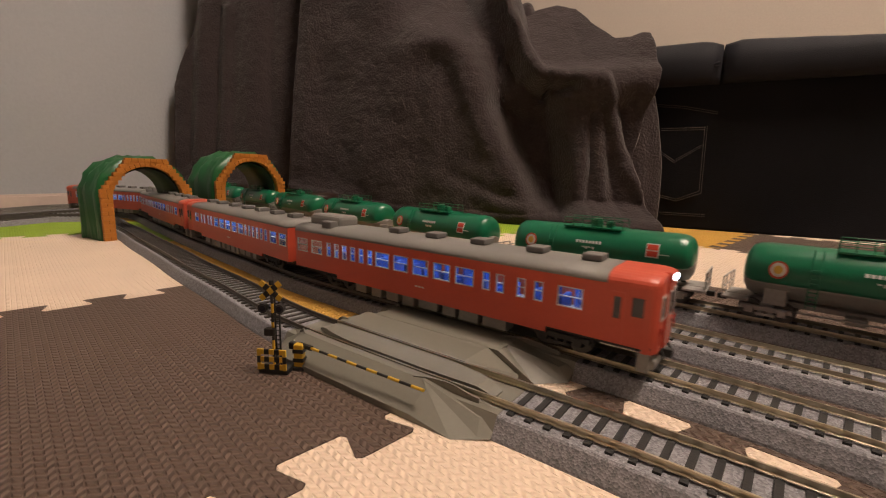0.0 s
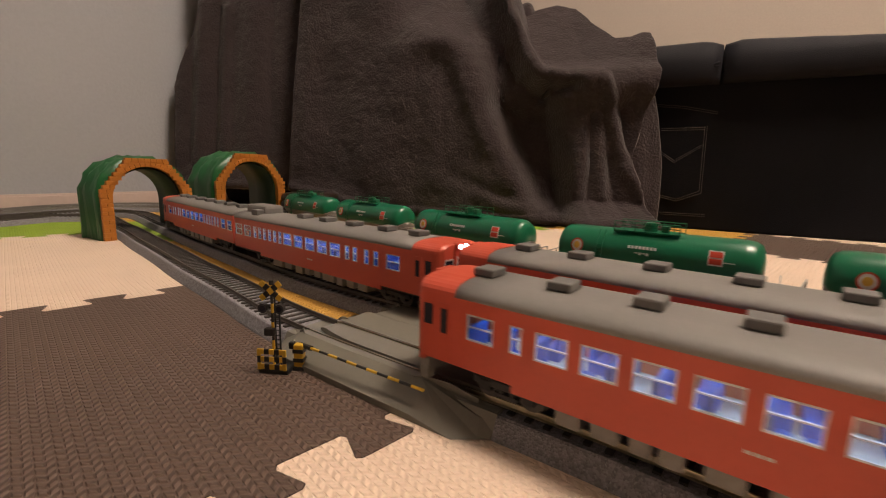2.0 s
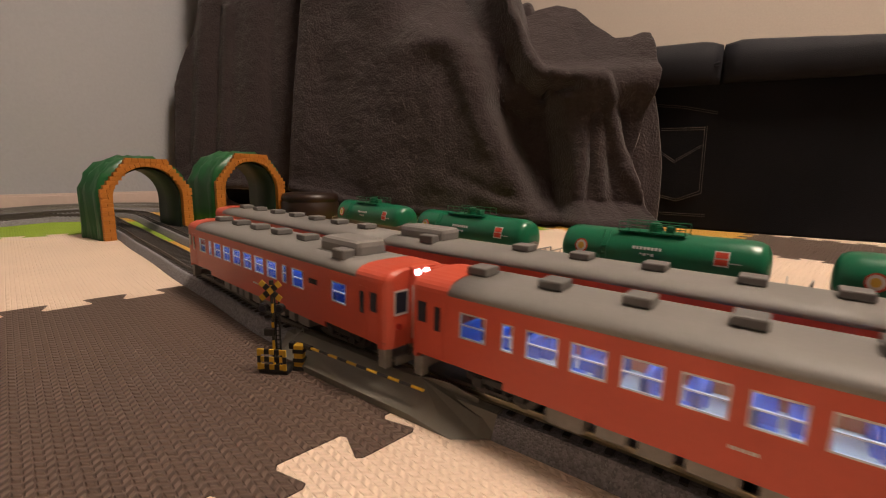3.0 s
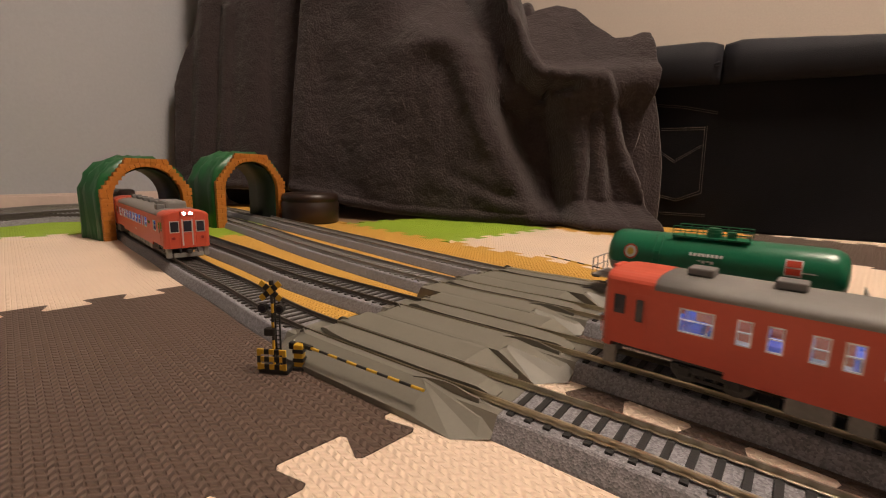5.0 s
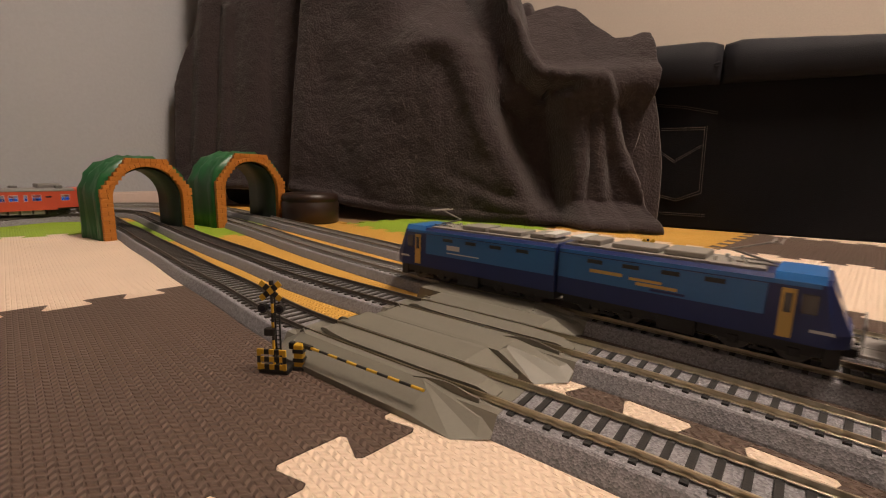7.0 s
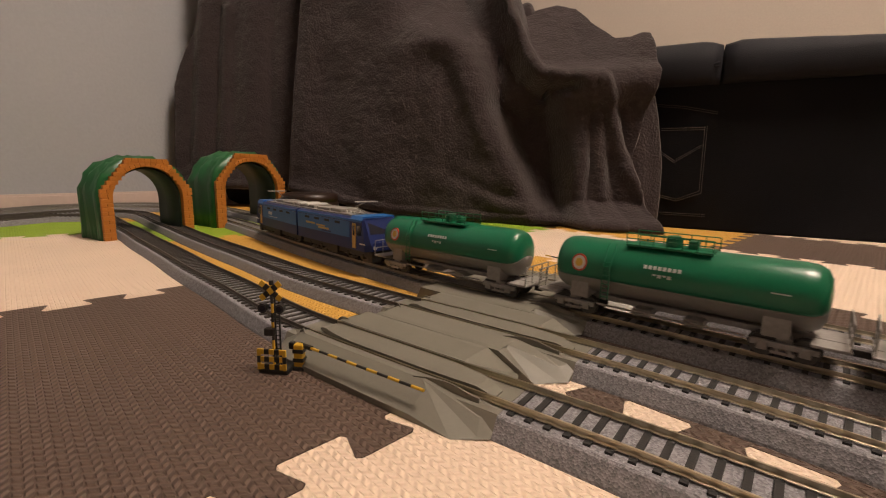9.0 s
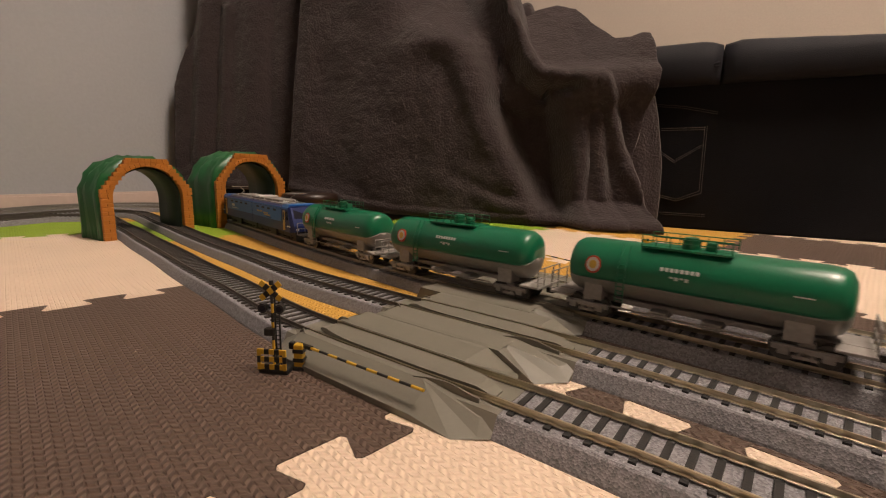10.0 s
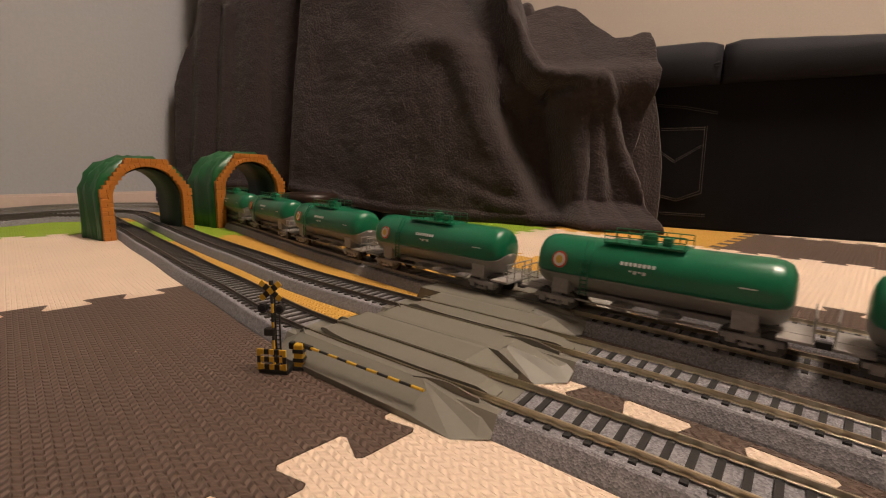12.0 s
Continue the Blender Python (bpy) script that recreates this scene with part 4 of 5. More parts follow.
        for y in (-0.0024, 0.0024):
            part("headlamp", rod(B(), (HALF + 0.0030, y, 0.0396), (HALF + 0.0036, y, 0.0396), 0.0013, 14), "headlamp" if e in lit else "sash", cab, "lit white headlamp" if e in lit else "unlit glass headlamp")
        for y in (-0.0112, 0.0112):
            part("tail_lamp", rod(B(), (HALF + 0.0012, y, 0.0185), (HALF + 0.0022, y, 0.0185), 0.0013, 12), "taillamp", cab)
        for s in (-1, 1):
            y = s * (w + 0.0002)
            door = part("cab_door", box(B(), HALF - 0.0200, HALF - 0.0130, min(y, y - s * 0.0003), max(y, y - s * 0.0003), 0.0122, 0.0335), "red", cab)
            part("door_glass", box(B(), HALF - 0.0182, HALF - 0.0150, min(y + s * 0.0003, y), max(y + s * 0.0003, y), 0.0225, 0.0315), "cabglass", door)
            part("side_window", box(B(), HALF - 0.0100, HALF - 0.0050, min(y, y + s * 0.0002), max(y, y + s * 0.0002), 0.0245, 0.0322), "cabglass", cab)
            part("step_plough", box(B(), HALF - 0.0065, HALF - 0.001, s * 0.0145 - 0.002, s * 0.0145 + 0.002, 0.0015, z0 - 0.001, 0.0004), "chassis", cab)
        # grab rails, door frame, number plate and hoses on the cab's face
        grab = B()
        for y in (-0.0066, 0.0066, -0.0140, 0.0140):
            rod(grab, (HALF + 0.0020, y, 0.0135), (HALF + 0.0020, y, 0.0205), 0.0003, 5)
        rod(grab, (HALF + 0.0024, -0.0044, 0.0222), (HALF + 0.0024, 0.0044, 0.0222), 0.0003, 5)
        part("grab_rail", grab, "red", cab)
        frame_bm = B()
        for y in (-0.0040, 0.0036):
            box(frame_bm, HALF + 0.0022, HALF + 0.0026, y - 0.0006, y + 0.0004, 0.0120, 0.0345)
        for zz in (0.0235, 0.0331):
            box(frame_bm, HALF + 0.0022, HALF + 0.0026, -0.0036, 0.0036, zz, zz + 0.0004)
        part("door_window_frame", frame_bm, "sash", cab)
        hose = B()
        for y in (-0.0062, 0.0062):
            rod(hose, (HALF + 0.001, y, 0.0098), (HALF + 0.0034, y * 1.1, 0.0058), 0.0007, 6)
        part("brake_hose", hose, "chassis_dark", cab)
        for s in (-1, 1):
            part("corner_window", box(B(), -0.0014, 0.0014, -0.0003, 0.0003, 0.0240, 0.0324, 0, Matrix.Translation((HALF - 0.0001, s * 0.0152, 0)) @ Matrix.Rotation(s * radians(118), 4, "Z")), "cabglass", cab)
        part("coupler", box(B(), HALF, HALF + 0.0055, -0.0018, 0.0018, 0.0050, 0.0085, 0.0004), "chassis_dark", cab)
        part("snow_plough", box(B(), HALF - 0.002, HALF + 0.0005, -0.0115, 0.0115, 0.0015, 0.0055, 0.0005), "chassis", cab)
    for e in (-1, 1):
        if e not in cabs:
            part("gangway", box(B(), min(e * HALF, e * (HALF + 0.0042)), max(e * HALF, e * (HALF + 0.0042)), -0.0055, 0.0055, 0.0095, 0.0345, 0.0006), "chassis_dark", car)
    # lit interior with rows of blue seats
    part("light_strip", box(B(), -HALF + 0.030, HALF - 0.030, -0.003, 0.003, z1 - 0.0012, z1 - 0.0004), "led", car, "cold white light strip")
    part("ceiling_liner", box(B(), -HALF + 0.002, HALF - 0.002, -w + t, w - t, z1 - 0.0003, z1 + 0.0003), "inside", car)
    part("cabin_floor", box(B(), -HALF + 0.002, HALF - 0.002, -w + t, w - t, 0.0130, 0.0135), "inside", car)
    seats = None
    for k in range(15):
        x = -HALF + 0.028 + k * 0.0152
        for s in (-1, 1):
            if seats is None:
                bm = B()
                box(bm, -0.0012, 0.0012, -0.0060, 0.0060, 0.0135, 0.0262, 0.0004)
                box(bm, -0.0062, -0.0012, -0.0060, 0.0060, 0.0135, 0.0182, 0.0004)
                seats = part("seat", bm, "seat", car, "blue seat")
                seats.matrix_basis = pose(x, s * 0.0105, 0)
            else:
                again(seats, "seat", pose(x, s * 0.0105, 0, 0, 0, 180 if k % 2 else 0), car)
    # gear beneath the floor
    rng = random.Random(len(label))
    part("underframe", box(B(), -HALF + 0.004, HALF - 0.004, -0.0130, 0.0130, 0.0088, 0.0112), "chassis_dark", car)
    x = -0.066
    while x < 0.064:
        ln = rng.uniform(0.007, 0.016)
        dp = rng.uniform(0.0022, 0.0040)
        for s in (-1, 1):
            part("underfloor_box", box(B(), x, x + ln, min(s * 0.0075, s * 0.0158), max(s * 0.0075, s * 0.0165), dp, 0.0098, 0.0005), "chassis", car)
        x += ln + rng.uniform(0.002, 0.006)
    for e in (-1, 1):
        bogie(car, e * 0.0900, "chassis_dark")
    return car


def tank_car(label, group, grey_belly):
    car = thing("tank_wagon", label, "tank wagon", group)
    r, zc, hl = 0.0158, 0.0282, 0.0715
    prof = [(-hl, 0.004), (-hl + 0.0008, 0.0095), (-hl + 0.003, 0.0135), (-hl + 0.0065, 0.0152)] + [(x, r) for x in np.linspace(-hl + 0.012, hl - 0.012, 7)] + \
           [(hl - 0.0065, 0.0152), (hl - 0.003, 0.0135), (hl - 0.0008, 0.0095), (hl, 0.004)]
    for name, lo, hi, m in (("tank_upper", -20, 200, "tank"), ("tank_belly", 200, 340, "tank_grey")):
        bm = B()
        rings = []
        n = 30
        for x, rr in prof:
            rings.append([(x, rr * math.cos(radians(lo + (hi - lo) * k / n)), zc + rr * math.sin(radians(lo + (hi - lo) * k / n))) for k in range(n + 1)] + [(x, 0, zc - rr * 0.30)])
        part(name, loft(bm, rings), m, car, "glossy green tank shell" if name == "tank_upper" else "grey lower half of the tank", True)
    # walkway, dome and rails on top
    walk_way = part("walkway", box(B(), -0.026, 0.020, -0.0095, 0.0095, zc + r - 0.0012, zc + r - 0.0002), "tank", car)
    for y in (-0.0095, 0.0095):
        bm = B()
        for k in range(7):
            x = -0.026 + 0.046 * k / 6
            rod(bm, (x, y, zc + r - 0.001), (x, y, zc + r + 0.0058), 0.0003, 5)
        for z in (0.0030, 0.0058):
            rod(bm, (-0.026, y, zc + r + z), (0.020, y, zc + r + z), 0.0003, 5)
        part("handrail", bm, "tank", walk_way)
    part("manhole", rod(B(), (-0.002, 0, zc + r - 0.001), (-0.002, 0, zc + r + 0.0045), 0.0046, 18), "tank", car)
    part("manhole_lid", rod(B(), (-0.002, 0, zc + r + 0.0045), (-0.002, 0, zc + r + 0.0056), 0.0036, 18), "tank", car)
    part("valve_box", box(B(), 0.006, 0.011, -0.003, 0.003, zc + r - 0.0002, zc + r + 0.0040, 0.0005), "tank", car)
    for y in (-1, 1):
        bm = B()
        for dx in (-0.0022, 0.0022):
            rod(bm, (-0.0340 + dx, y * 0.0095, zc + r - 0.0010), (-0.0340 + dx, y * 0.0170, zc + 0.003), 0.0004, 6)
            rod(bm, (-0.0340 + dx, y * 0.0170, zc + 0.003), (-0.0340 + dx, y * 0.0170, 0.0125), 0.0004, 6)
        for k in range(9):
            z = 0.0140 + k * 0.0024
            rod(bm, (-0.0362, y * 0.0170, z), (-0.0318, y * 0.0170, z), 0.0003, 5)
        part("ladder", bm, "tank", car)
        # emblem, placard and lettering bars on the flank

        def on_side(name, x0, x1, a0, a1, material, lift, parent=car):
            bm = B()
            rings = []
            for x in (x0, x1):
                row = []
                for k in range(5):
                    a = radians(a0 + (a1 - a0) * k / 4)
                    row.append((x, y * (r + lift) * math.cos(a), zc + (r + lift) * math.sin(a)))
                rings.append(row + [(p[0], p[1] * 0.99, p[2]) for p in row[::-1]])
            return part(name, loft(bm, rings), material, parent)

        def disc(name, x, a, rad, material, lift, parent):
            a = radians(a)
            nrm = Vector((0, y * math.cos(a), math.sin(a)))
            c = Vector((x, 0, zc)) + nrm * (r + lift)
            return part(name, rod(B(), c - nrm * 0.0012, c, rad, 20), material, parent)
        em = disc("emblem", -0.0520, 10, 0.0050, "plate_red", 0.0004, car)
        disc("emblem_ring", -0.0520, 10, 0.0040, "white", 0.0006, em)
        disc("emblem_centre", -0.0520, 10, 0.0024, "emblem", 0.0008, em)
        for k in range(8):
            on_side("lettering_bar", -0.0130 + k * 0.0026, -0.0112 + k * 0.0026, 17, 24, "white", 0.00025)
        for k in range(4):
            on_side("lettering_bar", -0.0075 + k * 0.0026, -0.0056 + k * 0.0026, 6 - 3 * (k % 2), 9, "white", 0.00025)
        on_side("lettering_bar", 0.0480, 0.0560, 8, 10, "white", 0.00025)
        if not grey_belly:
            pl = on_side("placard", 0.0400, 0.0490, 0, 34, "white", 0.0003)
            on_side("placard_field", 0.0408, 0.0482, 3, 15, "plate_red", 0.0005, pl)
            on_side("placard_field", 0.0408, 0.0482, 18, 31, "plate_red", 0.0005, pl)
    # underframe
    part("sill", box(B(), -0.0800, 0.0800, -0.0035, 0.0035, 0.0085, 0.0115, 0.0004), "silver", car)
    for e in (-1, 1):
        part("saddle", box(B(), min(e * 0.046, e * 0.058), max(e * 0.046, e * 0.058), -0.0130, 0.0130, 0.0100, 0.0205, 0.0006), "silver", car)
        part("end_platform", box(B(), min(e * 0.0660, e * 0.0810), max(e * 0.0660, e * 0.0810), -0.0150, 0.0150, 0.0098, 0.0112, 0.0003), "silver", car)
        bm = B()
        for y in (-0.0145, -0.006, 0.006, 0.0145):
            rod(bm, (e * 0.0803, y, 0.0110), (e * 0.0803, y, 0.0225), 0.0004, 6)
        for z in (0.0165, 0.0225):
            rod(bm, (e * 0.0803, -0.0145, z), (e * 0.0803, 0.0145, z), 0.0004, 6)
        part("end_railing", bm, "silver", car)
        part("coupler", box(B(), min(e * 0.080, e * 0.0855), max(e * 0.080, e * 0.0855), -0.0018, 0.0018, 0.0060, 0.0092, 0.0003), "chassis_dark", car)
        bogie(car, e * 0.0560, "silver", 0.0054, 0.0125)
    for x in (-0.018, 0.010):
        part("brake_gear", box(B(), x, x + 0.010, -0.0115, 0.0115, 0.0060, 0.0098, 0.0005), "chassis", car)
    bm = B()
    for y in (-0.0125, 0.0125):
        rod(bm, (-0.040, y, 0.0082), (0.040, y, 0.0082), 0.0006, 6)
    part("brake_rod", bm, "silver", car)
    return car


LOCO_HALF = 0.0715


def loco_section(label, front):
    """One half of the twin locomotive; front is +1 or -1: the end with the cab."""
    car = thing("electric_locomotive", label, "locomotive", "twin locomotive sections")
    w, z0, z1 = 0.0178, 0.0112, 0.0395
    f = front

    def X(a, b):
        return (min(f * a, f * b), max(f * a, f * b))
    # nose leans back towards the roof
    def ring(x, half, zb, zt):
        return [(f * x, -half, zb), (f * x, -half, zt - 0.002), (f * x, -half + 0.0022, zt), (f * x, half - 0.0022, zt), (f * x, half, zt - 0.002), (f * x, half, zb)]
    lower = B()
    loft(lower, [ring(-LOCO_HALF, w, z0, 0.0195), ring(LOCO_HALF - 0.006, w, z0, 0.0195), ring(LOCO_HALF + 0.001, w - 0.003, z0 + 0.001, 0.0195)])
    part("lower_body", lower, "navy", car, "dark navy lower body")
    upper = B()
    r0, r1 = ring(-LOCO_HALF, w, 0.0175, z1), ring(LOCO_HALF - 0.0115, w, 0.0175, z1)
    r2 = [(f * (LOCO_HALF + 0.0008), p[1] * 0.86, p[2]) if p[2] < 0.02 else (f * (LOCO_HALF - 0.0085), p[1] * 0.90, p[2]) for p in r1]
    mid = [(f * (LOCO_HALF - 0.006) if p[2] < 0.02 else f * (LOCO_HALF - 0.0105), p[1], p[2]) for p in r1]
    loft(upper, [r0, r1, mid, r2])
    body = part("upper_body", upper, "navy", car, "dark blue upper body")
    for s in (-1, 1):
        y = s * w
        a, b = min(y, y + s * 0.0003), max(y, y + s * 0.0003)
        bm = B()
        x0, x1 = X(-LOCO_HALF + 0.0005, LOCO_HALF - 0.0320)
        box(bm, x0, x1, a, b, 0.0212, 0.0352)
        part("side_panel", bm, "blue_light", car, "sky blue side panel")
        bm = B()
        x0, x1 = X(-LOCO_HALF + 0.0005, LOCO_HALF - 0.012)
        box(bm, x0, x1, a, b, 0.0358, 0.0378)
        part("cant_rail", bm, "blue", car)
        door = part("cab_door", box(B(), *X(LOCO_HALF - 0.0265, LOCO_HALF - 0.0205), min(y, y + s * 0.0006), max(y, y + s * 0.0006), 0.0128, 0.0345, 0.0002), "brass", car, "yellow cab door")
        part("door_window", box(B(), *X(LOCO_HALF - 0.0250, LOCO_HALF - 0.0220), min(y + s * 0.0006, y + s * 0.0008), max(y + s * 0.0006, y + s * 0.0008), 0.0240, 0.0325), "cabglass", door)
        part("cab_window", box(B(), *X(LOCO_HALF - 0.0185, LOCO_HALF - 0.0122), min(y, y + s * 0.0004), max(y, y + s * 0.0004), 0.0245, 0.0330), "cabglass", car)
        for k in range(4):
            x = -0.052 + k * 0.0215
            part("louvre", box(B(), *X(x, x + 0.0095), min(y, y + s * 0.0007), max(y, y + s * 0.0007), 0.0318, 0.0340, 0.0002), "chassis_dark", car)
        if front < 0:
            part("logo_bar", box(B(), *X(0.006, 0.018), min(y, y + s * 0.0006), max(y, y + s * 0.0006), 0.0262, 0.0295), "white", car)
            part("logo_bar", box(B(), *X(-0.012, 0.018), min(y, y + s * 0.0006), max(y, y + s * 0.0006), 0.0238, 0.0244), "white", car)
        else:
            for x0, x1, za, zb, c in ((0.000, -0.022, 0.0240, 0.0256, "brass"), (-0.008, -0.026, 0.0262, 0.0276, "brass"), (0.004, -0.014, 0.0222, 0.0234, "navy"), (-0.030, -0.050, 0.0268, 0.0286, "brass")):
                part("livery_bar", box(B(), *X(x0, x1), min(y, y + s * 0.0006), max(y, y + s * 0.0006), za, zb), c, car)
        part("number_bar", box(B(), *X(LOCO_HALF - 0.014, LOCO_HALF - 0.005), min(y, y + s * 0.0004), max(y, y + s * 0.0004), 0.0170, 0.0182), "white", car)
    part("windscreen", loft(B(), [[(f * (LOCO_HALF - 0.0030), y, 0.0262), (f * (LOCO_HALF - 0.0082), y, 0.0368), (f * (LOCO_HALF - 0.0090), y, 0.0368), (f * (LOCO_HALF - 0.0040), y, 0.0262)]
                                 for y in (-0.0135, 0.0135)]), "cabglass", car)
    part("cab_roof", loft(B(), [[(f * x, p[0], p[1]) for p in ((-w, 0.0375), (-w + 0.002, z1 + 0.0014), (w - 0.002, z1 + 0.0014), (w, 0.0375))] for x in (LOCO_HALF - 0.0300, LOCO_HALF - 0.0105)]),
         "blue", car, "light blue cab roof")
    for y in (-0.012, 0.012):
        part("lamp", rod(B(), (f * (LOCO_HALF + 0.0012), y, 0.0150), (f * (LOCO_HALF + 0.0022), y, 0.0150), 0.0016, 12), "sash", car)
    # roof gear
    part("roof_deck", box(B(), *X(-LOCO_HALF + 0.002, LOCO_HALF - 0.034), -0.0140, 0.0140, z1, z1 + 0.0012), "loco_grey", car)
    for x, ln, hh in ((-0.062, 0.014, 0.0030), (-0.040, 0.026, 0.0026), (-0.010, 0.020, 0.0030)):
        part("roof_hatch", box(B(), *X(x - 0.001, x + ln), -0.0105, 0.0105, z1 + 0.0012, z1 + 0.0012 + hh, 0.0006), "loco_grey", car)
    part("roof_grille", box(B(), *X(-LOCO_HALF + 0.004, -LOCO_HALF + 0.0125), -0.0115, 0.0115, z1 + 0.0030, z1 + 0.0052, 0.0004), "white", car)
    for k in range(5):
        x = 0.014 + k * 0.0035
        part("insulator", rod(B(), (f * x, 0.006 * (1 if k % 2 else -1), z1), (f * x, 0.006 * (1 if k % 2 else -1), z1 + 0.0034), 0.0010, 8), "white", car)
    panto = new("pantograph")
    panto.parent = car
    pm = B()
    xb = LOCO_HALF - 0.040
    for y in (-0.006, 0.006):
        rod(pm, (f * (xb - 0.008), y, z1 + 0.0020), (f * (xb + 0.010), y, z1 + 0.0020), 0.0005, 6)
    part("panto_frame", pm, "loco_grey", panto)
    pm = B()
    rod(pm, (f * (xb + 0.008), 0, z1 + 0.0022), (f * (xb - 0.012), 0, z1 + 0.0066), 0.0006, 6)
    rod(pm, (f * (xb - 0.012), 0, z1 + 0.0066), (f * (xb + 0.008), 0, z1 + 0.0125), 0.0005, 6)
    part("panto_arm", pm, "loco_grey", panto)
    pm = B()
    for d in (-0.0018, 0.0018):
        rod(pm, (f * (xb + 0.008 + d), -0.0110, z1 + 0.0125), (f * (xb + 0.008 + d), 0.0110, z1 + 0.0125), 0.0005, 6)
    part("panto_head", pm, "loco_grey", panto)
    # underframe and bogies
    part("underframe", box(B(), *X(-LOCO_HALF + 0.002, LOCO_HALF - 0.008), -0.0125, 0.0125, 0.0050, 0.0113), "chassis_dark", car)
    part("equipment_case", box(B(), -0.010, 0.010, -0.0148, 0.0148, 0.0026, 0.0105, 0.0006), "chassis_dark", car)
    part("snow_plough", box(B(), *X(LOCO_HALF - 0.008, LOCO_HALF - 0.001), -0.0135, 0.0135, 0.0018, 0.0113, 0.0008), "chassis_dark", car)
    part("coupler", box(B(), *X(LOCO_HALF - 0.001, LOCO_HALF + 0.0045), -0.0018, 0.0018, 0.0050, 0.0085, 0.0004), "chassis_dark", car)
    if front > 0:
        part("gangway", box(B(), -LOCO_HALF - 0.0038, -LOCO_HALF, -0.0080, 0.0080, 0.0100, 0.0340, 0.0005), "chassis_dark", car)
    for e in (-1, 1):
        bogie(car, e * 0.0400, "chassis_dark", 0.0070, 0.0185)
    return car


# ---------------------------------------------------------------- put the place together
for key in "ABCD":
    track(key)
    crossing(key)
tunnel(pose(-0.3745, 0.5560, 0.0, 0, 0, 62), 0.955, 0.054)
tunnel(pose(-0.3060, 0.6995, 0.0, 0, 0, 60), 1.085, 0.064)
signal(pose(-0.0733, 0.1850, 0.0, 0, 0, -6), (0.0590, -0.0330, 0.0005), 5)
signal(pose(0.1657, 0.3492, 0.0, 0, 0, 2), (-0.0480, 0.0800, 0.0005), 1)
blanket()
covered_seat()
round_pot()
denim_sofa()

WIDE_B = [-0.126, -0.108, -0.036, -0.019, -0.002, 0.015, 0.032, 0.096]
NARROW_B = [-0.093, -0.084, -0.075, -0.066, -0.057, -0.048, 0.047, 0.056, 0.069, 0.079]
VENTS = [-0.110, -0.074, -0.040, -0.006, 0.030, 0.068, 0.100]
cars_b = [
    railcar("vermilion model diesel railcar with grey roof and lit windows", WIDE_B, NARROW_B, (1,), VENTS[2:], [-0.112], "vermilion railcars", (1,)),
    railcar("vermilion model railcar with blue seats showing through lit windows", WIDE_B, NARROW_B, (1,), VENTS, [], "vermilion railcars"),
    railcar("vermilion model diesel railcar with roof air conditioner", WIDE_B, NARROW_B, (1,), VENTS[2:], [-0.112], "vermilion railcars", (1,)),
    railcar("vermilion model railcar with plain vented grey roof", WIDE_B, NARROW_B, (1,), VENTS, [], "vermilion railcars"),
]
WIDE_A = [-0.100, -0.068, -0.050, -0.032, -0.014, 0.004, 0.022, 0.055, 0.098]
NARROW_A = [-0.083, 0.039]
cars_a = [
    railcar("orange-red model railcar with a cab at each end", WIDE_A, NARROW_A, (1, -1), VENTS[:5], [0.080], "orange-red railcars", (1,)),
    railcar("orange-red double-ended model railcar with lit windows", WIDE_A, NARROW_A, (1, -1), VENTS[:5], [0.080], "orange-red railcars", (1,)),
]
loco = [loco_section("blue model electric locomotive half leading the tank train", -1), loco_section("blue model electric locomotive half coupled behind its twin", 1)]
tanks_c = [tank_car("green and grey model tank wagon behind the locomotive", "tank wagons of the arriving train", True)]
tanks_d = [tank_car("green model tank wagon with a red placard", "tank wagons of the leaving train", False)]
for car in cars_b:
    shorten(car, 0.874)
for car in cars_a:
    shorten(car, 0.800)
for car in loco:
    shorten(car, 0.895)
for car in (tanks_c[0], tanks_d[0]):
    shorten(car, 0.885)
for k in range(6):
    tanks_c.append(copy_thing(tanks_c[0], Matrix()))
    tanks_d.append(copy_thing(tanks_d[0], Matrix()))

# ---------------------------------------------------------------- the trains' runs: seconds and metres along each track
RUN_B = [(0, 0.9655), (0.2, 1.003), (0.6, 1.085), (1.0, 1.158), (1.5, 1.247), (2.2, 1.394), (2.5, 1.448), (3.0, 1.545), (4.8, 1.886), (5.2, 1.9535), (5.5, 1.993), (12, 3.0)]
RUN_A = [(0, 1.250), (1.5, 0.905), (2.0, 0.790), (2.5, 0.677), (3.0, 0.562), (3.2, 0.515), (4.8, 0.101), (5.5, -0.090), (6.0, -0.226), (6.5, -0.338), (7.2, -0.478), (12, -1.40)]
RUN_C = [(0, 2.00), (5.5, 1.144), (6.0, 1.0755), (6.5, 0.995), (7.0, 0.907), (7.2, 0.873), (8.8, 0.6385), (9.5, 0.544), (10.5, 0.391), (12, 0.149)]
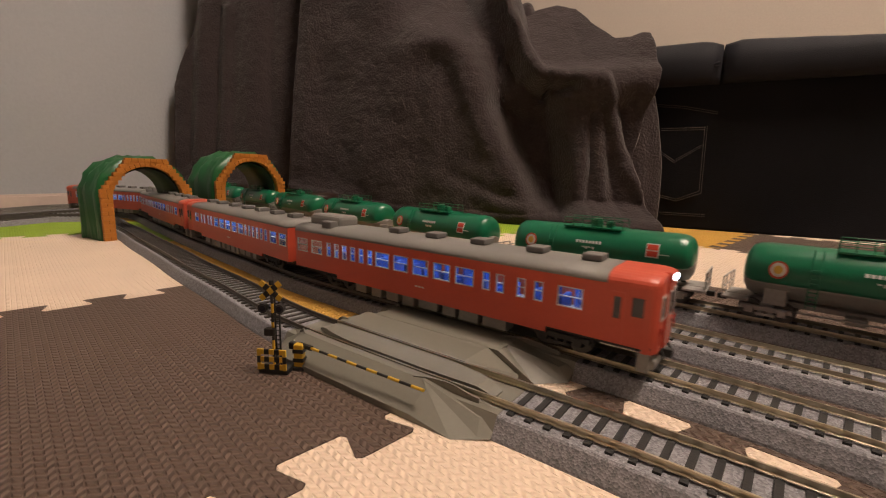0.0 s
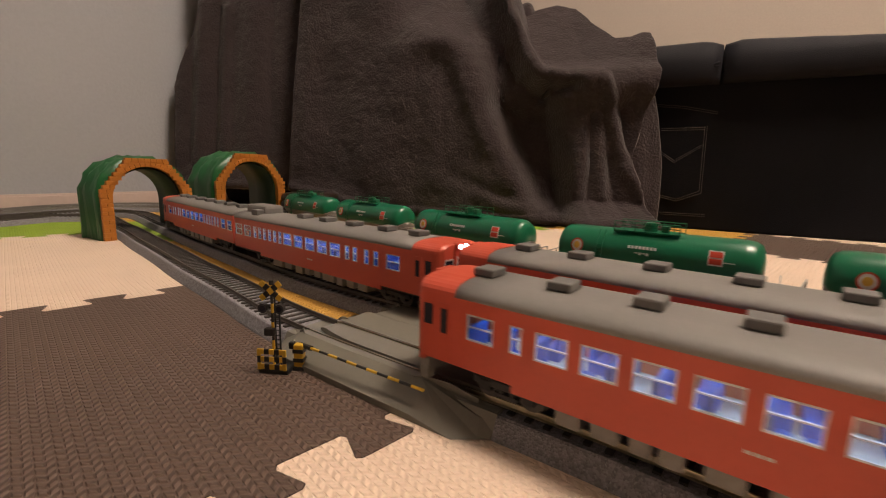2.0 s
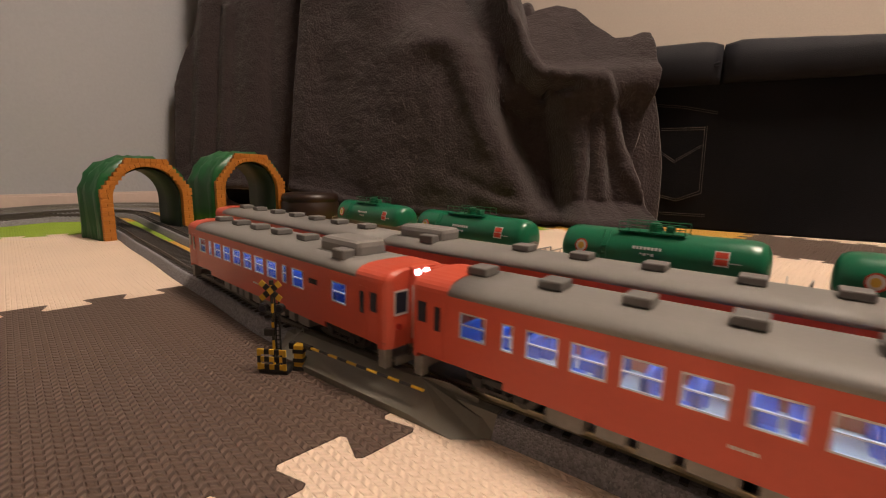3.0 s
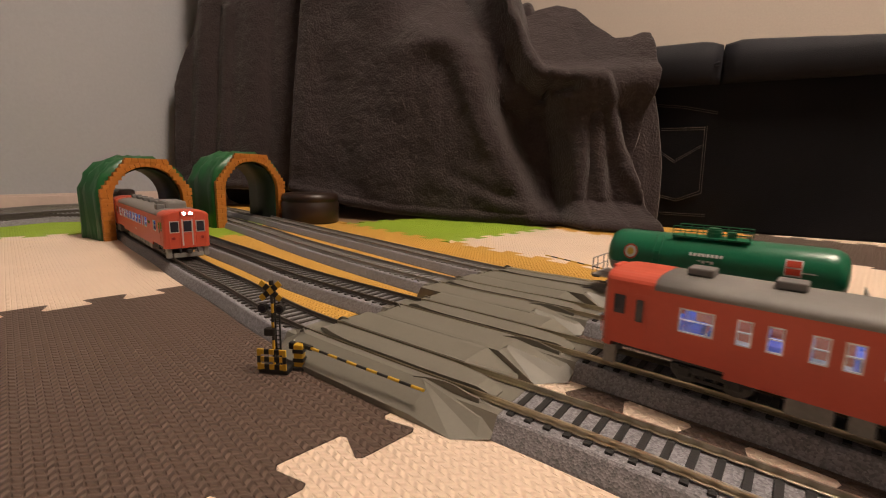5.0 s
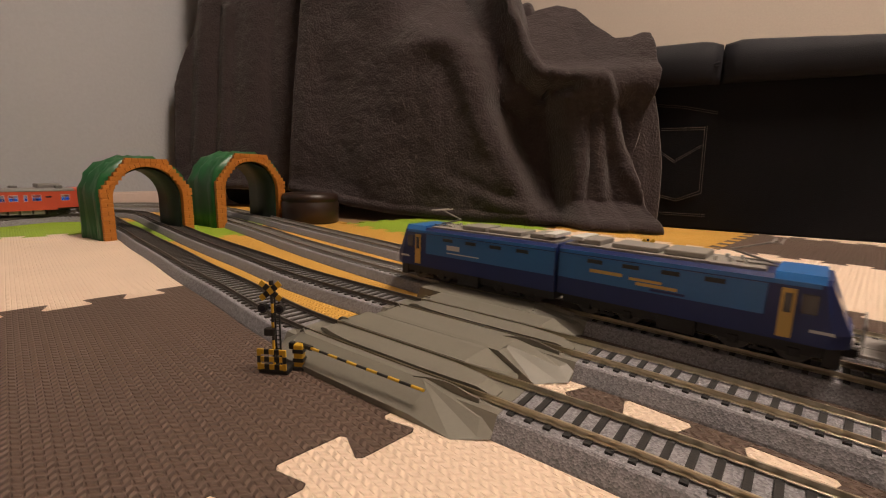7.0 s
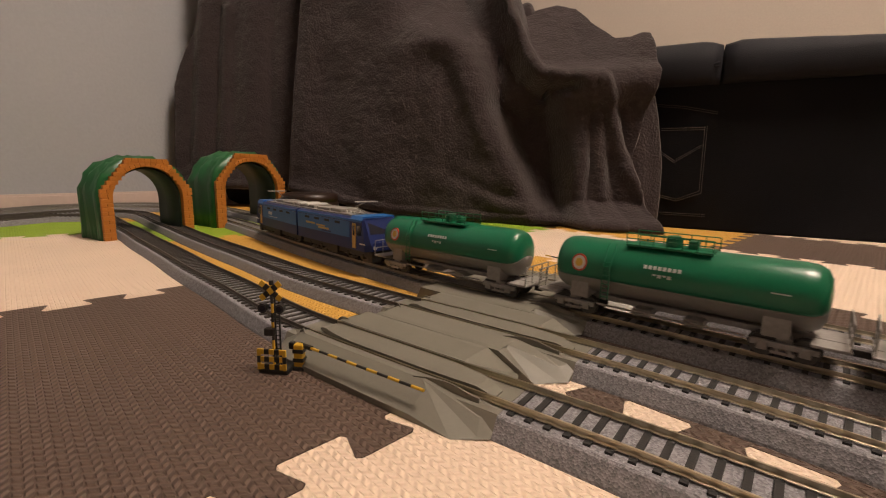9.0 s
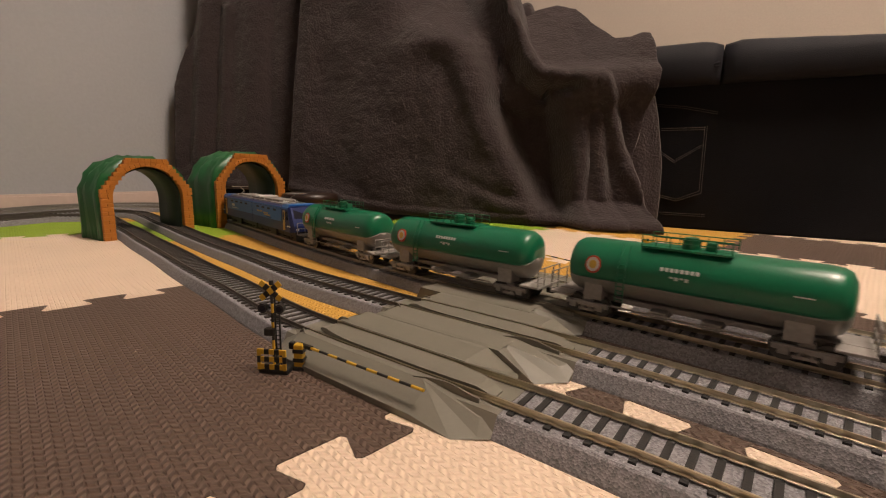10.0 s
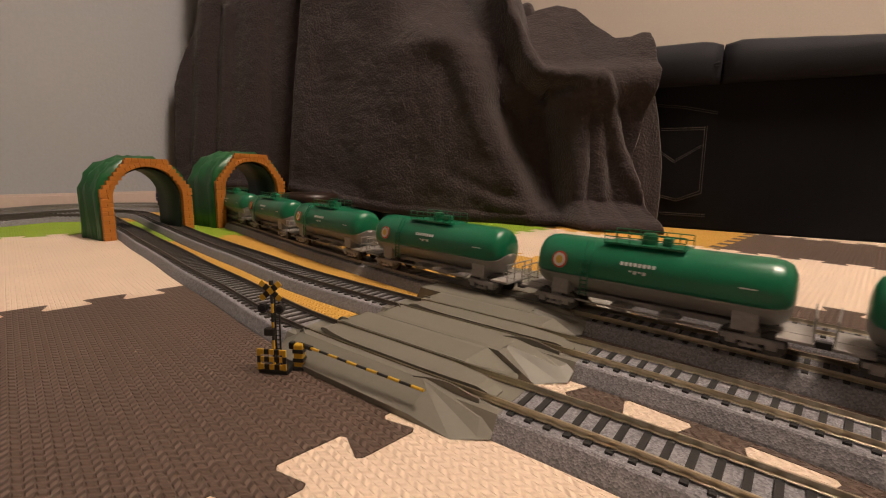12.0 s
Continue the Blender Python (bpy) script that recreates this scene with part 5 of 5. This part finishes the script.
RUN_D = [(0, 0.297), (0.6, 0.399), (1.5, 0.551), (2.2, 0.6735), (2.5, 0.720), (3.0, 0.795), (4.8, 1.10), (5.5, 1.222), (12, 2.25)]
STEP_A, STEP_B, STEP_C, STEP_D, LOCO_LENGTH = 0.225, 0.246, 0.150, 0.153, 0.260


def along(run, t):
    """Smooth place on a run at t seconds."""
    ts, ss = [r[0] for r in run], [r[1] for r in run]
    slope = []
    for i in range(len(run)):
        a, b = max(0, i - 1), min(len(run) - 1, i + 1)
        slope.append((ss[b] - ss[a]) / (ts[b] - ts[a]))
    i = max(0, min(len(run) - 2, sum(1 for q in ts if q <= t) - 1))
    h = ts[i + 1] - ts[i]
    u = (t - ts[i]) / h
    return ((2 * u ** 3 - 3 * u ** 2 + 1) * ss[i] + (u ** 3 - 2 * u ** 2 + u) * h * slope[i]
            + (-2 * u ** 3 + 3 * u ** 2) * ss[i + 1] + (u ** 3 - u ** 2) * h * slope[i + 1])


def on_rails(path, s, half_base, turned=False):
    a, b = path.at(s - half_base), path.at(s + half_base)
    c, d = (a + b) / 2, b - a
    return pose(c.x, c.y, RAIL_TOP, 0, 0, math.degrees(math.atan2(d.y, d.x)) + (180 if turned else 0))


TIMES = [k * 0.2 for k in range(61)]


def run_car(car, key, run, offset, half_base, turned=False):
    walk(car, [(t, on_rails(PATHS[key], along(run, t) + offset, half_base, turned)) for t in TIMES])


def motions():
    for k, car in enumerate(cars_b):
        run_car(car, "B", RUN_B, -STEP_B * (k + 0.5), 0.081, k % 2 == 1)
    for k, car in enumerate(cars_a):
        run_car(car, "A", RUN_A, STEP_A * (k + 0.5), 0.075)
    for k, car in enumerate(loco):
        run_car(car, "C", RUN_C, LOCO_LENGTH * (0.25 + 0.5 * k), 0.036)
    for k, car in enumerate(tanks_c):
        run_car(car, "C", RUN_C, LOCO_LENGTH + STEP_C * (k + 0.5), 0.050)
    for k, car in enumerate(tanks_d):
        run_car(car, "D", RUN_D, STEP_D * (k + 0.5), 0.050)


motions()
